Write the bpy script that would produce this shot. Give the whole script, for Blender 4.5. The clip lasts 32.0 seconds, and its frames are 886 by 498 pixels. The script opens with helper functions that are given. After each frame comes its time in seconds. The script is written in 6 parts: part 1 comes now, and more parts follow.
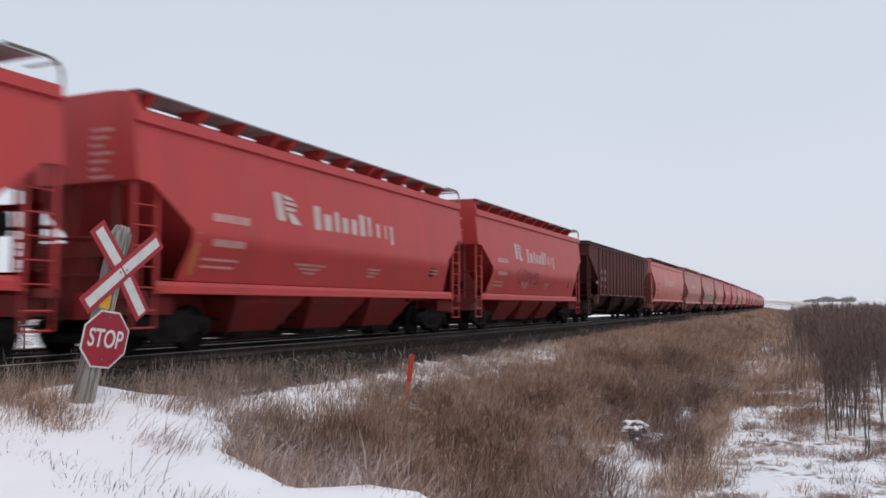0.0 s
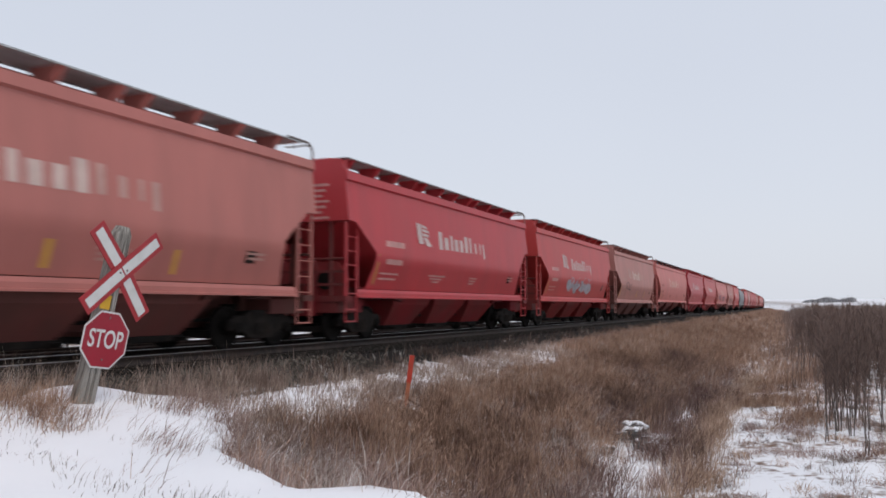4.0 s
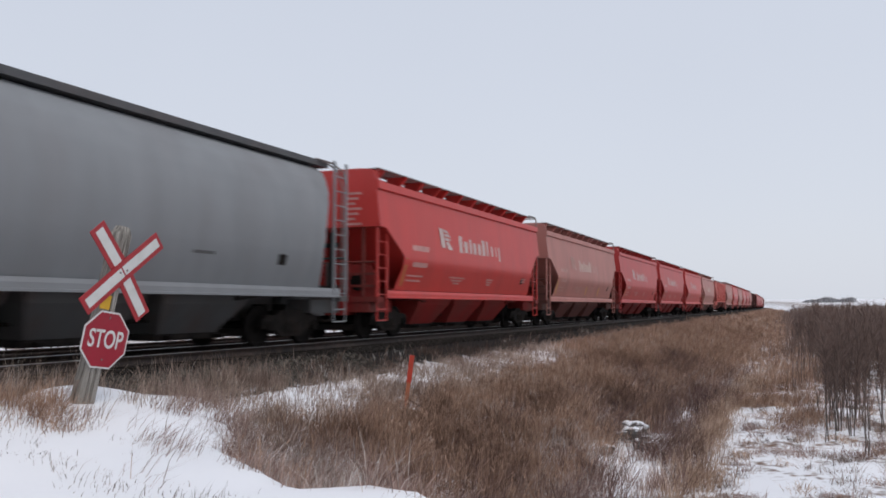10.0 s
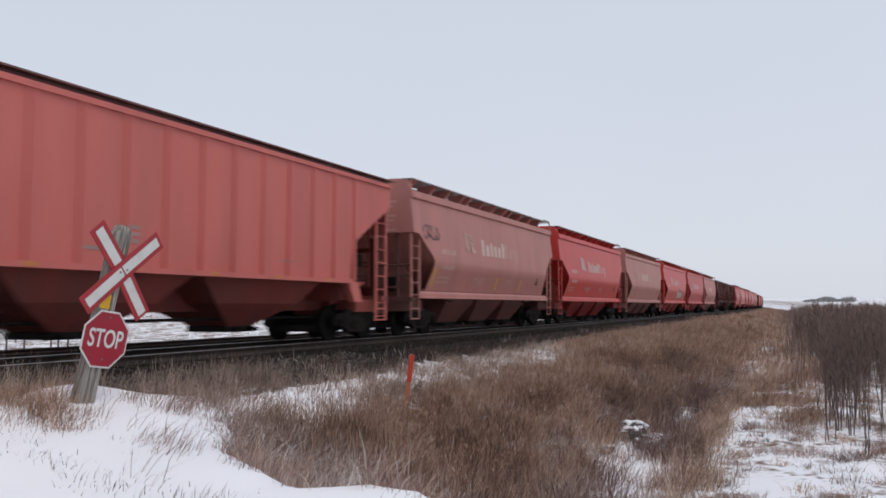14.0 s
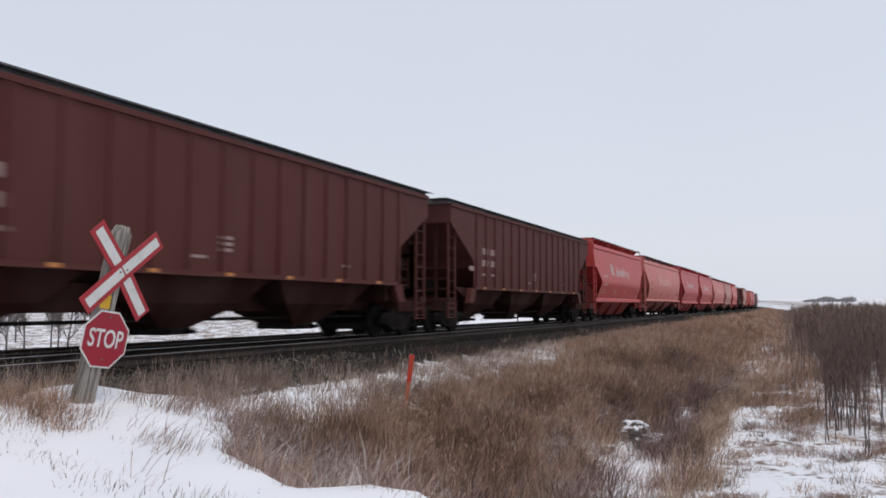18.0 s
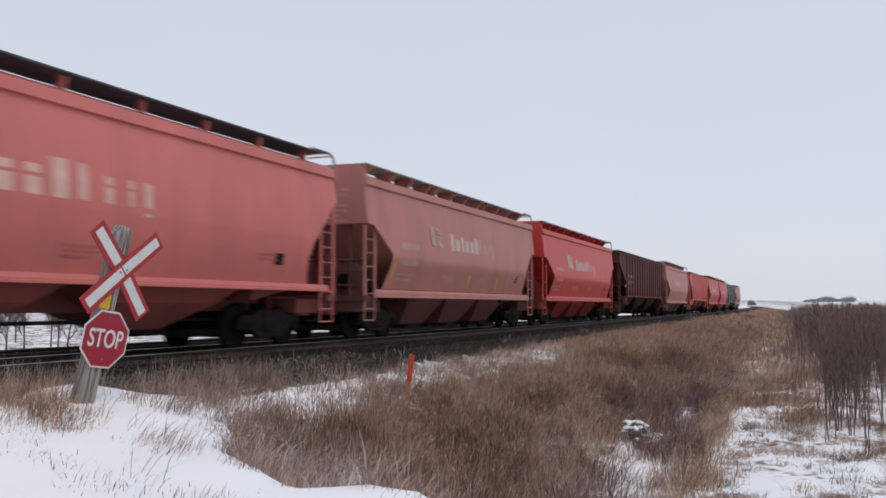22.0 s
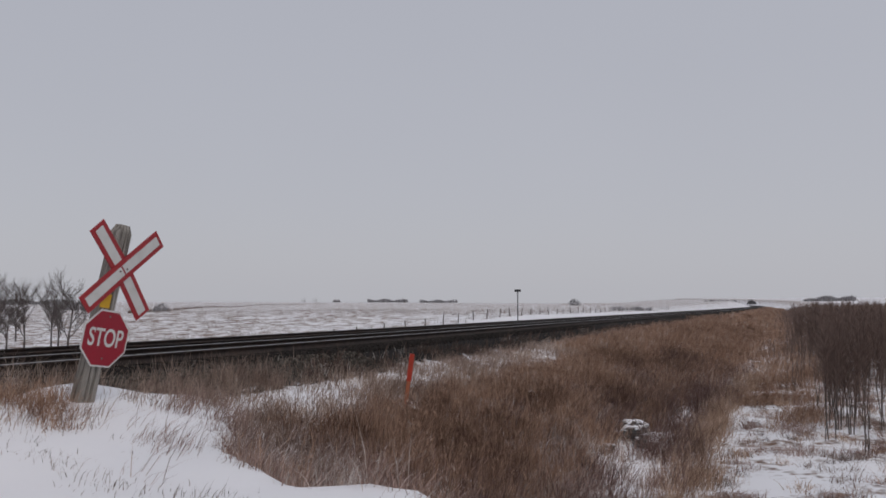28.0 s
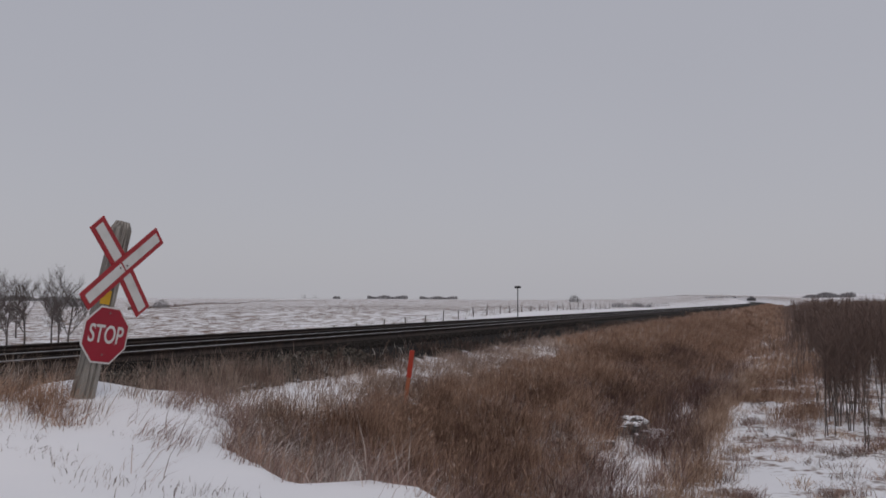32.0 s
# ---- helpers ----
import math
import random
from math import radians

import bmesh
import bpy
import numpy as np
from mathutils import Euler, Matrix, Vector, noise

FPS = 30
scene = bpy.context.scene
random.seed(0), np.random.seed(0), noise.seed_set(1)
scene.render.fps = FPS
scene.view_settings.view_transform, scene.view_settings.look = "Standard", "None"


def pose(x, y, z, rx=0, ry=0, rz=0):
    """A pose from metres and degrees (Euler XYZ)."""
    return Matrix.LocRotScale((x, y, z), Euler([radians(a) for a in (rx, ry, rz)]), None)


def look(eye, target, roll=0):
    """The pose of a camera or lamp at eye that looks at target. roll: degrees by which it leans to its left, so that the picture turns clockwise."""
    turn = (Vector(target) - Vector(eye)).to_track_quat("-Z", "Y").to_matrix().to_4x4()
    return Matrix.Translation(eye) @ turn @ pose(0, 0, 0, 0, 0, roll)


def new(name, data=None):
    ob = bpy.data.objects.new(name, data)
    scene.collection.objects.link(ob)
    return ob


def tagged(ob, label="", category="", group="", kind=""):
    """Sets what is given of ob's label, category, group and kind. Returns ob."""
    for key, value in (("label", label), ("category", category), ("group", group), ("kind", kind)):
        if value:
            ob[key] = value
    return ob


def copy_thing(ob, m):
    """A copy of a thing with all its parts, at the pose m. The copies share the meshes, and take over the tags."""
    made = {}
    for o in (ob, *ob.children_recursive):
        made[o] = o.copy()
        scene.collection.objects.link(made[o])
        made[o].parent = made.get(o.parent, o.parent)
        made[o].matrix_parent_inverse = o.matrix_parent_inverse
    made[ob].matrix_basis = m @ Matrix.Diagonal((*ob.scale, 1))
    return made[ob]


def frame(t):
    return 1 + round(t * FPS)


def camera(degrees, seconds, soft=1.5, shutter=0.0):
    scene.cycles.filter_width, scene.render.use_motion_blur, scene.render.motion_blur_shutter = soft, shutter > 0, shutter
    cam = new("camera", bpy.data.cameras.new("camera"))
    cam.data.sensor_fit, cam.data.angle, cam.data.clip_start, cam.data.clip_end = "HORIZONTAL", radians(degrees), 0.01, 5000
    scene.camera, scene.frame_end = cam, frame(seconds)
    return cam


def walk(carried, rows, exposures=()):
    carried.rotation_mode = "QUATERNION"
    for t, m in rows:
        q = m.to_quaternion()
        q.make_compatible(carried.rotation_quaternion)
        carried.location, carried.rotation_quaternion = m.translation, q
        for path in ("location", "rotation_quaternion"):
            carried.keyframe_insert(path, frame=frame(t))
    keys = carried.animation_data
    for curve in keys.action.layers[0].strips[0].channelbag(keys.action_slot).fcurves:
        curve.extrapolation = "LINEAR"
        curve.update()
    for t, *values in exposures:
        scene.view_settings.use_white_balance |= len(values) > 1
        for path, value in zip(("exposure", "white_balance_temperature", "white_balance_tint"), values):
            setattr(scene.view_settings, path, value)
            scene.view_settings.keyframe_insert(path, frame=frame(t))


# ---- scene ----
# The camera stands at x = 0, y = 0; the top of the rails is z = 0; the track runs along y at x = -TRACK_D.
EYE_Z = 0.905
YAW = 23.325
LENS = 55.99
TRACK_D = 11.90
CURVE_FROM, CURVE = 11.25, 8.0e-5
SPEED = 28.977
TAIL_T = 28.08
SECONDS = 32.0

cam = camera(LENS, SECONDS, soft=1.7, shutter=0.22)
PITCH = 3.88


def eye(tilt):
    return pose(0, 0, EYE_Z, 90 + PITCH - tilt, 0, YAW)


walk(cam, [(0.0, eye(0.0)), (2.4, eye(0.0)), (3.2, eye(-0.04)), (9.5, eye(-0.04)), (13.0, eye(0.0)), (27.4, eye(0.0)),
           (28.0, eye(0.055)), (28.6, eye(0.11)), (29.1, eye(0.12)), (29.6, eye(0.19)), (30.1, eye(0.24)),
           (30.5, eye(0.295)), (32.0, eye(0.295))],
     exposures=[(0.0, 0.06, 6500, 10), (1.0, 0.06, 6500, 10), (2.0, 0.13, 6530, 10), (3.0, 0.08, 6530, 10), (6.0, 0.06, 6500, 10), (8.0, 0.03, 6500, 10), (16.6, 0.03, 6500, 10), (18.3, 0.12, 6550, 10), (19.0, 0.19, 6600, 10), (20.2, 0.14, 6550, 10), (20.9, 0.09, 6500, 10), (23.1, 0.03, 6500, 10), (24.0, 0.13, 6550, 10), (25.2, 0.11, 6600, 10), (27.3, 0.00, 6550, 10),
                (27.55, -0.10, 6600, 11), (27.8, -0.36, 6700, 12), (28.05, -0.60, 6750, 13), (28.5, -0.64, 6800, 14), (29.5, -0.70, 6800, 14), (32.0, -0.72, 6800, 14)])

# ---- light: a closed grey sky, a faint wide sun behind it ----
SUN_EL, SUN_AZ = 60.0, 120.0
world = bpy.data.worlds.new("world")
scene.world = world
world.use_nodes = True
wn, wl = world.node_tree.nodes, world.node_tree.links
wn.clear()
w_out = wn.new("ShaderNodeOutputWorld")
w_bg = wn.new("ShaderNodeBackground")
w_sky = wn.new("ShaderNodeTexSky")
w_sky.sky_type = "NISHITA"
w_sky.sun_disc = False
w_sky.sun_elevation, w_sky.sun_rotation = radians(SUN_EL), radians(SUN_AZ)
w_sky.dust_density, w_sky.air_density = 3.0, 1.0
w_coord = wn.new("ShaderNodeTexCoord")
w_sep = wn.new("ShaderNodeSeparateXYZ")
w_ramp = wn.new("ShaderNodeValToRGB")
w_noise = wn.new("ShaderNodeTexNoise")
w_noise.inputs["Scale"].default_value = 1.6
w_noise.inputs["Detail"].default_value = 3.0
w_cloud = wn.new("ShaderNodeMix")
w_cloud.data_type, w_cloud.blend_type = "RGBA", "MULTIPLY"
w_cloud.inputs["Factor"].default_value = 0.10
w_mix = wn.new("ShaderNodeMix")
w_mix.data_type = "RGBA"
w_mix.inputs["Factor"].default_value = 0.985
w_ramp.color_ramp.elements[0].position, w_ramp.color_ramp.elements[0].color = 0.0, (0.635, 0.665, 0.735, 1)
w_ramp.color_ramp.elements[1].position, w_ramp.color_ramp.elements[1].color = 0.45, (0.57, 0.61, 0.695, 1)
wl.new(w_coord.outputs["Generated"], w_sep.inputs[0])
wl.new(w_sep.outputs["Z"], w_ramp.inputs["Fac"])
wl.new(w_coord.outputs["Generated"], w_noise.inputs["Vector"])
wl.new(w_ramp.outputs["Color"], w_cloud.inputs["A"])
wl.new(w_noise.outputs["Fac"], w_cloud.inputs["B"])
wl.new(w_sky.outputs["Color"], w_mix.inputs["A"])
wl.new(w_cloud.outputs["Result"], w_mix.inputs["B"])
wl.new(w_mix.outputs["Result"], w_bg.inputs["Color"])
w_bg.inputs["Strength"].default_value = 1.05
wl.new(w_bg.outputs[0], w_out.inputs[0])
sun = new("sun", bpy.data.lights.new("sun", "SUN"))
sun.data.energy, sun.data.angle, sun.data.color = 0.90, radians(30), (1.0, 0.94, 0.89)
sun.matrix_world = look((0, 0, 50), (-50 * math.cos(radians(SUN_EL)) * math.sin(radians(SUN_AZ)),
                                     -50 * math.cos(radians(SUN_EL)) * math.cos(radians(SUN_AZ)),
                                     50 - 50 * math.sin(radians(SUN_EL))))


# ---- materials ----
def material(name, base, rough=0.6, metal=0.0, vary=0.15, scale=3.0, dirt=None, dirt_amount=0.0, dirt_scale=0.8,
             bump=0.0, bump_scale=40.0, island=0.0, per_object=0.0, stretch=(1, 1, 1), spec=0.5):
    """Base colour with two scales of change, an optional dirt colour in patches, and fine relief."""
    m = bpy.data.materials.new(name)
    m.use_nodes = True
    n, l = m.node_tree.nodes, m.node_tree.links
    b = n["Principled BSDF"]
    b.inputs["Roughness"].default_value, b.inputs["Metallic"].default_value = rough, metal
    b.inputs["Specular IOR Level"].default_value = spec
    co = n.new("ShaderNodeTexCoord")
    mp = n.new("ShaderNodeMapping")
    mp.inputs["Scale"].default_value = stretch
    l.new(co.outputs["Object"], mp.inputs["Vector"])
    t1 = n.new("ShaderNodeTexNoise")
    t1.inputs["Scale"].default_value, t1.inputs["Detail"].default_value = scale, 6.0
    l.new(mp.outputs[0], t1.inputs["Vector"])
    hsv = n.new("ShaderNodeHueSaturation")
    hsv.inputs["Color"].default_value = (*base, 1)
    mr = n.new("ShaderNodeMapRange")
    mr.inputs["From Min"].default_value, mr.inputs["From Max"].default_value = 0.3, 0.7
    mr.inputs["To Min"].default_value, mr.inputs["To Max"].default_value = 1 - vary, 1 + vary
    l.new(t1.outputs["Fac"], mr.inputs["Value"])
    value = mr.outputs[0]
    for amount, node, out in ((island, "ShaderNodeNewGeometry", "Random Per Island"), (per_object, "ShaderNodeObjectInfo", "Random")):
        if amount:
            g = n.new(node)
            r = n.new("ShaderNodeMapRange")
            r.inputs["To Min"].default_value, r.inputs["To Max"].default_value = 1 - amount, 1 + amount
            l.new(g.outputs[out], r.inputs["Value"])
            mu = n.new("ShaderNodeMath")
            mu.operation = "MULTIPLY"
            l.new(value, mu.inputs[0])
            l.new(r.outputs[0], mu.inputs[1])
            value = mu.outputs[0]
    l.new(value, hsv.inputs["Value"])
    colour = hsv.outputs["Color"]
    if dirt:
        t2 = n.new("ShaderNodeTexNoise")
        t2.inputs["Scale"].default_value, t2.inputs["Detail"].default_value = dirt_scale, 8.0
        l.new(mp.outputs[0], t2.inputs["Vector"])
        r2 = n.new("ShaderNodeMapRange")
        r2.inputs["From Min"].default_value, r2.inputs["From Max"].default_value = 0.42, 0.72
        r2.inputs["To Max"].default_value = dirt_amount
        l.new(t2.outputs["Fac"], r2.inputs["Value"])
        mx = n.new("ShaderNodeMix")
        mx.data_type = "RGBA"
        l.new(r2.outputs[0], mx.inputs["Factor"])
        l.new(colour, mx.inputs["A"])
        mx.inputs["B"].default_value = (*dirt, 1)
        colour = mx.outputs["Result"]
    l.new(colour, b.inputs["Base Color"])
    if bump:
        t3 = n.new("ShaderNodeTexNoise")
        t3.inputs["Scale"].default_value, t3.inputs["Detail"].default_value = bump_scale, 5.0
        l.new(co.outputs["Object"], t3.inputs["Vector"])
        bp = n.new("ShaderNodeBump")
        bp.inputs["Strength"].default_value, bp.inputs["Distance"].default_value = bump, 0.02
        l.new(t3.outputs["Fac"], bp.inputs["Height"])
        l.new(bp.outputs[0], b.inputs["Normal"])
    return m


GRIME = (0.10, 0.06, 0.05)


def paint(name, base, dirt_amount=0.35, rough=0.5, spec=0.4):
    return material(name, base, rough, 0, 0.07, 1.2, GRIME, dirt_amount, 0.9, 0.08, 6, stretch=(1.4, 1.4, 0.25), spec=spec)


PAINT = {
    "bright_red": paint("bright_red_paint", (0.525, 0.041, 0.034), 0.12, 0.42),
    "red": paint("red_paint", (0.475, 0.045, 0.042), 0.15, 0.45),
    "crimson": paint("crimson_paint", (0.455, 0.038, 0.046), 0.15, 0.45),
    "salmon": paint("salmon_paint", (0.545, 0.152, 0.131), 0.16, 0.5),
    "pink": paint("faded_pink_paint", (0.45, 0.153, 0.128), 0.2, 0.5),
    "tan": paint("faded_tan_paint", (0.445, 0.178, 0.149), 0.22, 0.5),
    "brown": paint("brown_paint", (0.092, 0.029, 0.025), 0.2, 0.65, 0.15),
    "ribbed_red": paint("ribbed_red_paint", (0.54, 0.140, 0.118), 0.18, 0.6),
    "grey": paint("grey_paint", (0.225, 0.235, 0.245), 0.15, 0.6),
    "dark_grey": paint("dark_grey_paint", (0.16, 0.17, 0.165), 0.3, 0.6),
}
# road grime, plus the shade of car ends put into a darker base
GRIMY_SHADED = {
    "bright_red": paint("grimy_shaded_bright_red", (0.20, 0.022, 0.020), 0.7, 0.7, 0.15),
    "red": paint("grimy_shaded_red", (0.18, 0.022, 0.022), 0.7, 0.7, 0.15),
    "crimson": paint("grimy_shaded_crimson", (0.17, 0.020, 0.024), 0.7, 0.7, 0.15),
    "salmon": paint("grimy_shaded_salmon", (0.21, 0.062, 0.054), 0.7, 0.7, 0.15),
    "pink": paint("grimy_shaded_pink", (0.11, 0.037, 0.033), 0.7, 0.7, 0.15),
    "tan": paint("grimy_shaded_tan", (0.105, 0.042, 0.036), 0.7, 0.7, 0.15),
    "brown": paint("grimy_shaded_brown", (0.040, 0.014, 0.012), 0.5, 0.8, 0.1),
    "ribbed_red": paint("grimy_shaded_ribbed_red", (0.24, 0.060, 0.050), 0.6, 0.7, 0.15),
    "grey": paint("grimy_shaded_grey", (0.10, 0.10, 0.10), 0.5, 0.7, 0.15),
    "dark_grey": paint("grimy_shaded_dark_grey", (0.06, 0.062, 0.06), 0.5, 0.7, 0.15),
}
IRON = material("truck_iron", (0.014, 0.012, 0.011), 0.8, 0.0, 0.3, 8, (0.045, 0.034, 0.028), 0.4, 3, 0.2, 30, spec=0.08)
# bay paints: body colours darkened for under-car shade, with patches of grime
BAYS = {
    "bright_red": paint("shaded_bright_red", (0.30, 0.029, 0.026), 0.4, 0.65, 0.2),
    "red": paint("shaded_red", (0.265, 0.030, 0.028), 0.4, 0.65, 0.2),
    "crimson": paint("shaded_crimson", (0.26, 0.028, 0.031), 0.4, 0.65, 0.2),
    "salmon": paint("shaded_salmon", (0.29, 0.082, 0.072), 0.5, 0.65, 0.2),
    "pink": paint("shaded_pink", (0.185, 0.061, 0.053), 0.45, 0.65, 0.2),
    "tan": paint("shaded_tan", (0.175, 0.067, 0.057), 0.45, 0.65, 0.2),
    "ribbed_red": paint("shaded_ribbed_red", (0.225, 0.057, 0.048), 0.5, 0.7, 0.15),
    "brown": GRIMY_SHADED["brown"], "grey": GRIMY_SHADED["grey"], "dark_grey": GRIMY_SHADED["dark_grey"],
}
WHEEL_IRON = material("wheel_iron", (0.014, 0.012, 0.011), 0.85, 0.0, 0.2, 10, spec=0.08)
WALKWAY = material("walkway_grating", (0.40, 0.41, 0.41), 0.6, 0.3, 0.2, 4, GRIME, 0.4, 1.5)
DARK_GRATING = material("dark_walkway_grating", (0.085, 0.088, 0.095), 0.7, 0.2, 0.2, 4, GRIME, 0.3, 1.5, spec=0.1)
LETTER = material("white_lettering", (0.56, 0.45, 0.42), 0.6, 0, 0.15, 4, GRIME, 0.25, 2.0)
BOLD_LETTER = material("chalky_lettering", (0.60, 0.45, 0.40), 0.7, 0, 0.15, 4, GRIME, 0.25, 2.0)
FADED_LETTER = material("faded_lettering", (0.60, 0.36, 0.30), 0.7, 0, 0.12, 4)
WORN_LETTER = material("worn_lettering", (0.50, 0.31, 0.265), 0.7, 0, 0.15, 4, GRIME, 0.3, 2.0)
WORN_MARK = material("worn_marks", (0.46, 0.255, 0.215), 0.7, 0, 0.15, 4)
RED_MARK = material("thin_white_marks", (0.52, 0.26, 0.235), 0.6, 0, 0.15, 4)
BROWN_MARK = material("dusty_white_marks", (0.30, 0.215, 0.19), 0.7, 0, 0.2, 4, GRIME, 0.4, 2.0)
FAINT_MARK = material("faint_dark_marks", (0.40, 0.115, 0.098), 0.7, 0, 0.15, 4)
ROOF_RED = material("grimy_red_roof_sheet", (0.15, 0.060, 0.052), 0.6, 0, 0.25, 2, GRIME, 0.4, 1.0)
ROOF_DARK = material("dark_roof_sheet", (0.085, 0.085, 0.088), 0.6, 0.2, 0.25, 2, GRIME, 0.4, 1.0)
BAY_DARK = material("dark_bay_sheet", (0.030, 0.028, 0.027), 0.8, 0, 0.3, 2, GRIME, 0.3, 1.0, spec=0.1)
YELLOW = material("yellow_reflector", (0.50, 0.19, 0.045), 0.5, 0, 0.15, 5, GRIME, 0.3, 3)
BRIGHT_YELLOW = material("bright_yellow_reflector", (0.62, 0.33, 0.035), 0.5, 0, 0.15, 5, GRIME, 0.2, 3)
GALV = material("handrail_steel", (0.20, 0.17, 0.16), 0.5, 0.4, 0.1, 6)
SPRAY_DARK = material("spray_dark", (0.085, 0.045, 0.055), 0.6, 0, 0.2, 5)
SPRAY_GREY = material("spray_grey", (0.35, 0.33, 0.36), 0.6, 0, 0.35, 3)
SPRAY_YELLOW = material("spray_yellow", (0.48, 0.43, 0.20), 0.6, 0, 0.3, 3)
SPRAY_WHITE = material("spray_white", (0.60, 0.58, 0.56), 0.6, 0, 0.15, 3)
SPRAY_VIOLET = material("spray_violet", (0.20, 0.105, 0.15), 0.6, 0, 0.2, 3)
RAIL_SIDE = material("rail_side", (0.035, 0.026, 0.022), 0.7, 0.4, 0.3, 6, (0.09, 0.05, 0.035), 0.4, 3)
RAIL_HEAD = material("rail_head", (0.50, 0.50, 0.50), 0.28, 1.0, 0.1, 4)
TIE_WOOD = material("tie_wood", (0.022, 0.018, 0.015), 0.85, 0, 0.3, 6, (0.05, 0.045, 0.04), 0.4, 4, 0.5, 40, per_object=0.35, spec=0.1)
PALE_STONE = material("pale_gravel", (0.095, 0.083, 0.071), 0.9, 0, 0.25, 30, island=0.6, spec=0.1)
STONE = material("ballast_stone", (0.024, 0.021, 0.019), 0.9, 0, 0.25, 30, island=0.5, spec=0.1)
POST_WOOD = material("weathered_post_wood", (0.37, 0.345, 0.31), 0.85, 0, 0.5, 3, (0.035, 0.028, 0.021), 0.9, 3.2, 1.0, 60, stretch=(9, 9, 0.5), spec=0.15)
SIGN_WHITE = material("sign_white", (0.66, 0.66, 0.64), 0.45, 0, 0.08, 5, (0.30, 0.29, 0.26), 0.4, 5)
SIGN_RED = material("sign_red", (0.36, 0.022, 0.030), 0.45, 0, 0.10, 4, (0.20, 0.03, 0.03), 0.4, 6)
STOP_RED = material("stop_sign_red", (0.30, 0.012, 0.028), 0.35, 0, 0.08, 4, (0.2, 0.02, 0.03), 0.3, 8)
TAG_YELLOW = material("tag_yellow", (0.60, 0.34, 0.02), 0.5, 0, 0.1, 8)
STAKE_ORANGE = material("stake_orange", (0.50, 0.045, 0.020), 0.55, 0, 0.15, 6, (0.3, 0.05, 0.02), 0.4, 8)
STAKE_FADED = material("stake_faded_orange", (0.48, 0.15, 0.07), 0.65, 0, 0.2, 6, (0.25, 0.1, 0.06), 0.5, 8)
BLACK_SIGN = material("marker_black", (0.02, 0.02, 0.022), 0.6, 0, 0.1, 6)
FENCE_WOOD = material("fence_wood", (0.12, 0.10, 0.085), 0.9, 0, 0.3, 6, per_object=0.3)
WIRE = material("fence_wire", (0.12, 0.11, 0.11), 0.6, 0.6, 0.1, 6)
TREE_BARK = material("tree_bark", (0.080, 0.064, 0.060), 0.9, 0, 0.3, 8, (0.19, 0.165, 0.15), 0.5, 5)
BARK = material("bark", (0.10, 0.080, 0.070), 0.9, 0, 0.3, 8, (0.19, 0.165, 0.145), 0.5, 5, 0.5, 30)
TWIG = material("twig_bark", (0.165, 0.113, 0.094), 0.9, 0, 0.25, 6, island=0.35)
# distant wood, its colour lifted to pale grey to stand in for haze
HAZED_WOOD = material("hazed_wood", (0.24, 0.235, 0.24), 0.95, 0, 0.2, 0.3, island=0.3)
ROCK = material("ditch_rock", (0.05, 0.048, 0.046), 0.9, 0, 0.3, 4, (0.15, 0.14, 0.13), 0.4, 3, 0.6, 12)


def grass_material(name, low, high):
    m = bpy.data.materials.new(name)
    m.use_nodes = True
    n, l = m.node_tree.nodes, m.node_tree.links
    b = n["Principled BSDF"]
    b.inputs["Roughness"].default_value = 0.85
    b.inputs["Specular IOR Level"].default_value = 0.2
    g = n.new("ShaderNodeNewGeometry")
    r = n.new("ShaderNodeValToRGB")
    r.color_ramp.elements[0].color, r.color_ramp.elements[1].color = (*low, 1), (*high, 1)
    r.color_ramp.elements[0].position, r.color_ramp.elements[1].position = 0.05, 0.85
    frost = r.color_ramp.elements.new(0.99)
    frost.color = (0.62, 0.57, 0.53, 1)
    t = n.new("ShaderNodeTexNoise")
    t.inputs["Scale"].default_value = 0.45
    co = n.new("ShaderNodeTexCoord")
    l.new(co.outputs["Object"], t.inputs["Vector"])
    mul = n.new("ShaderNodeMath")
    mul.operation = "MULTIPLY_ADD"
    l.new(g.outputs["Random Per Island"], mul.inputs[0])
    mul.inputs[1].default_value = 0.6
    sub = n.new("ShaderNodeMath")
    sub.operation = "MULTIPLY_ADD"
    l.new(t.outputs["Fac"], sub.inputs[0])
    sub.inputs[1].default_value, sub.inputs[2].default_value = 1.4, -1.28
    t2 = n.new("ShaderNodeTexNoise")
    t2.inputs["Scale"].default_value, t2.inputs["Detail"].default_value = 4.5, 2.0
    l.new(co.outputs["Object"], t2.inputs["Vector"])
    add = n.new("ShaderNodeMath")
    add.operation = "MULTIPLY_ADD"
    l.new(t2.outputs["Fac"], add.inputs[0])
    add.inputs[1].default_value = 1.5
    l.new(sub.outputs[0], add.inputs[2])
    l.new(add.outputs[0], mul.inputs[2])
    l.new(mul.outputs[0], r.inputs["Fac"])
    l.new(r.outputs["Color"], b.inputs["Base Color"])
    return m


GRASS_TALL = grass_material("tall_russet_grass", (0.140, 0.080, 0.059), (0.57, 0.378, 0.268))
GRASS_PALE = grass_material("pale_dry_grass", (0.20, 0.135, 0.110), (0.55, 0.43, 0.35))
WEED_DARK = grass_material("dark_dry_weed", (0.060, 0.042, 0.036), (0.19, 0.130, 0.105))

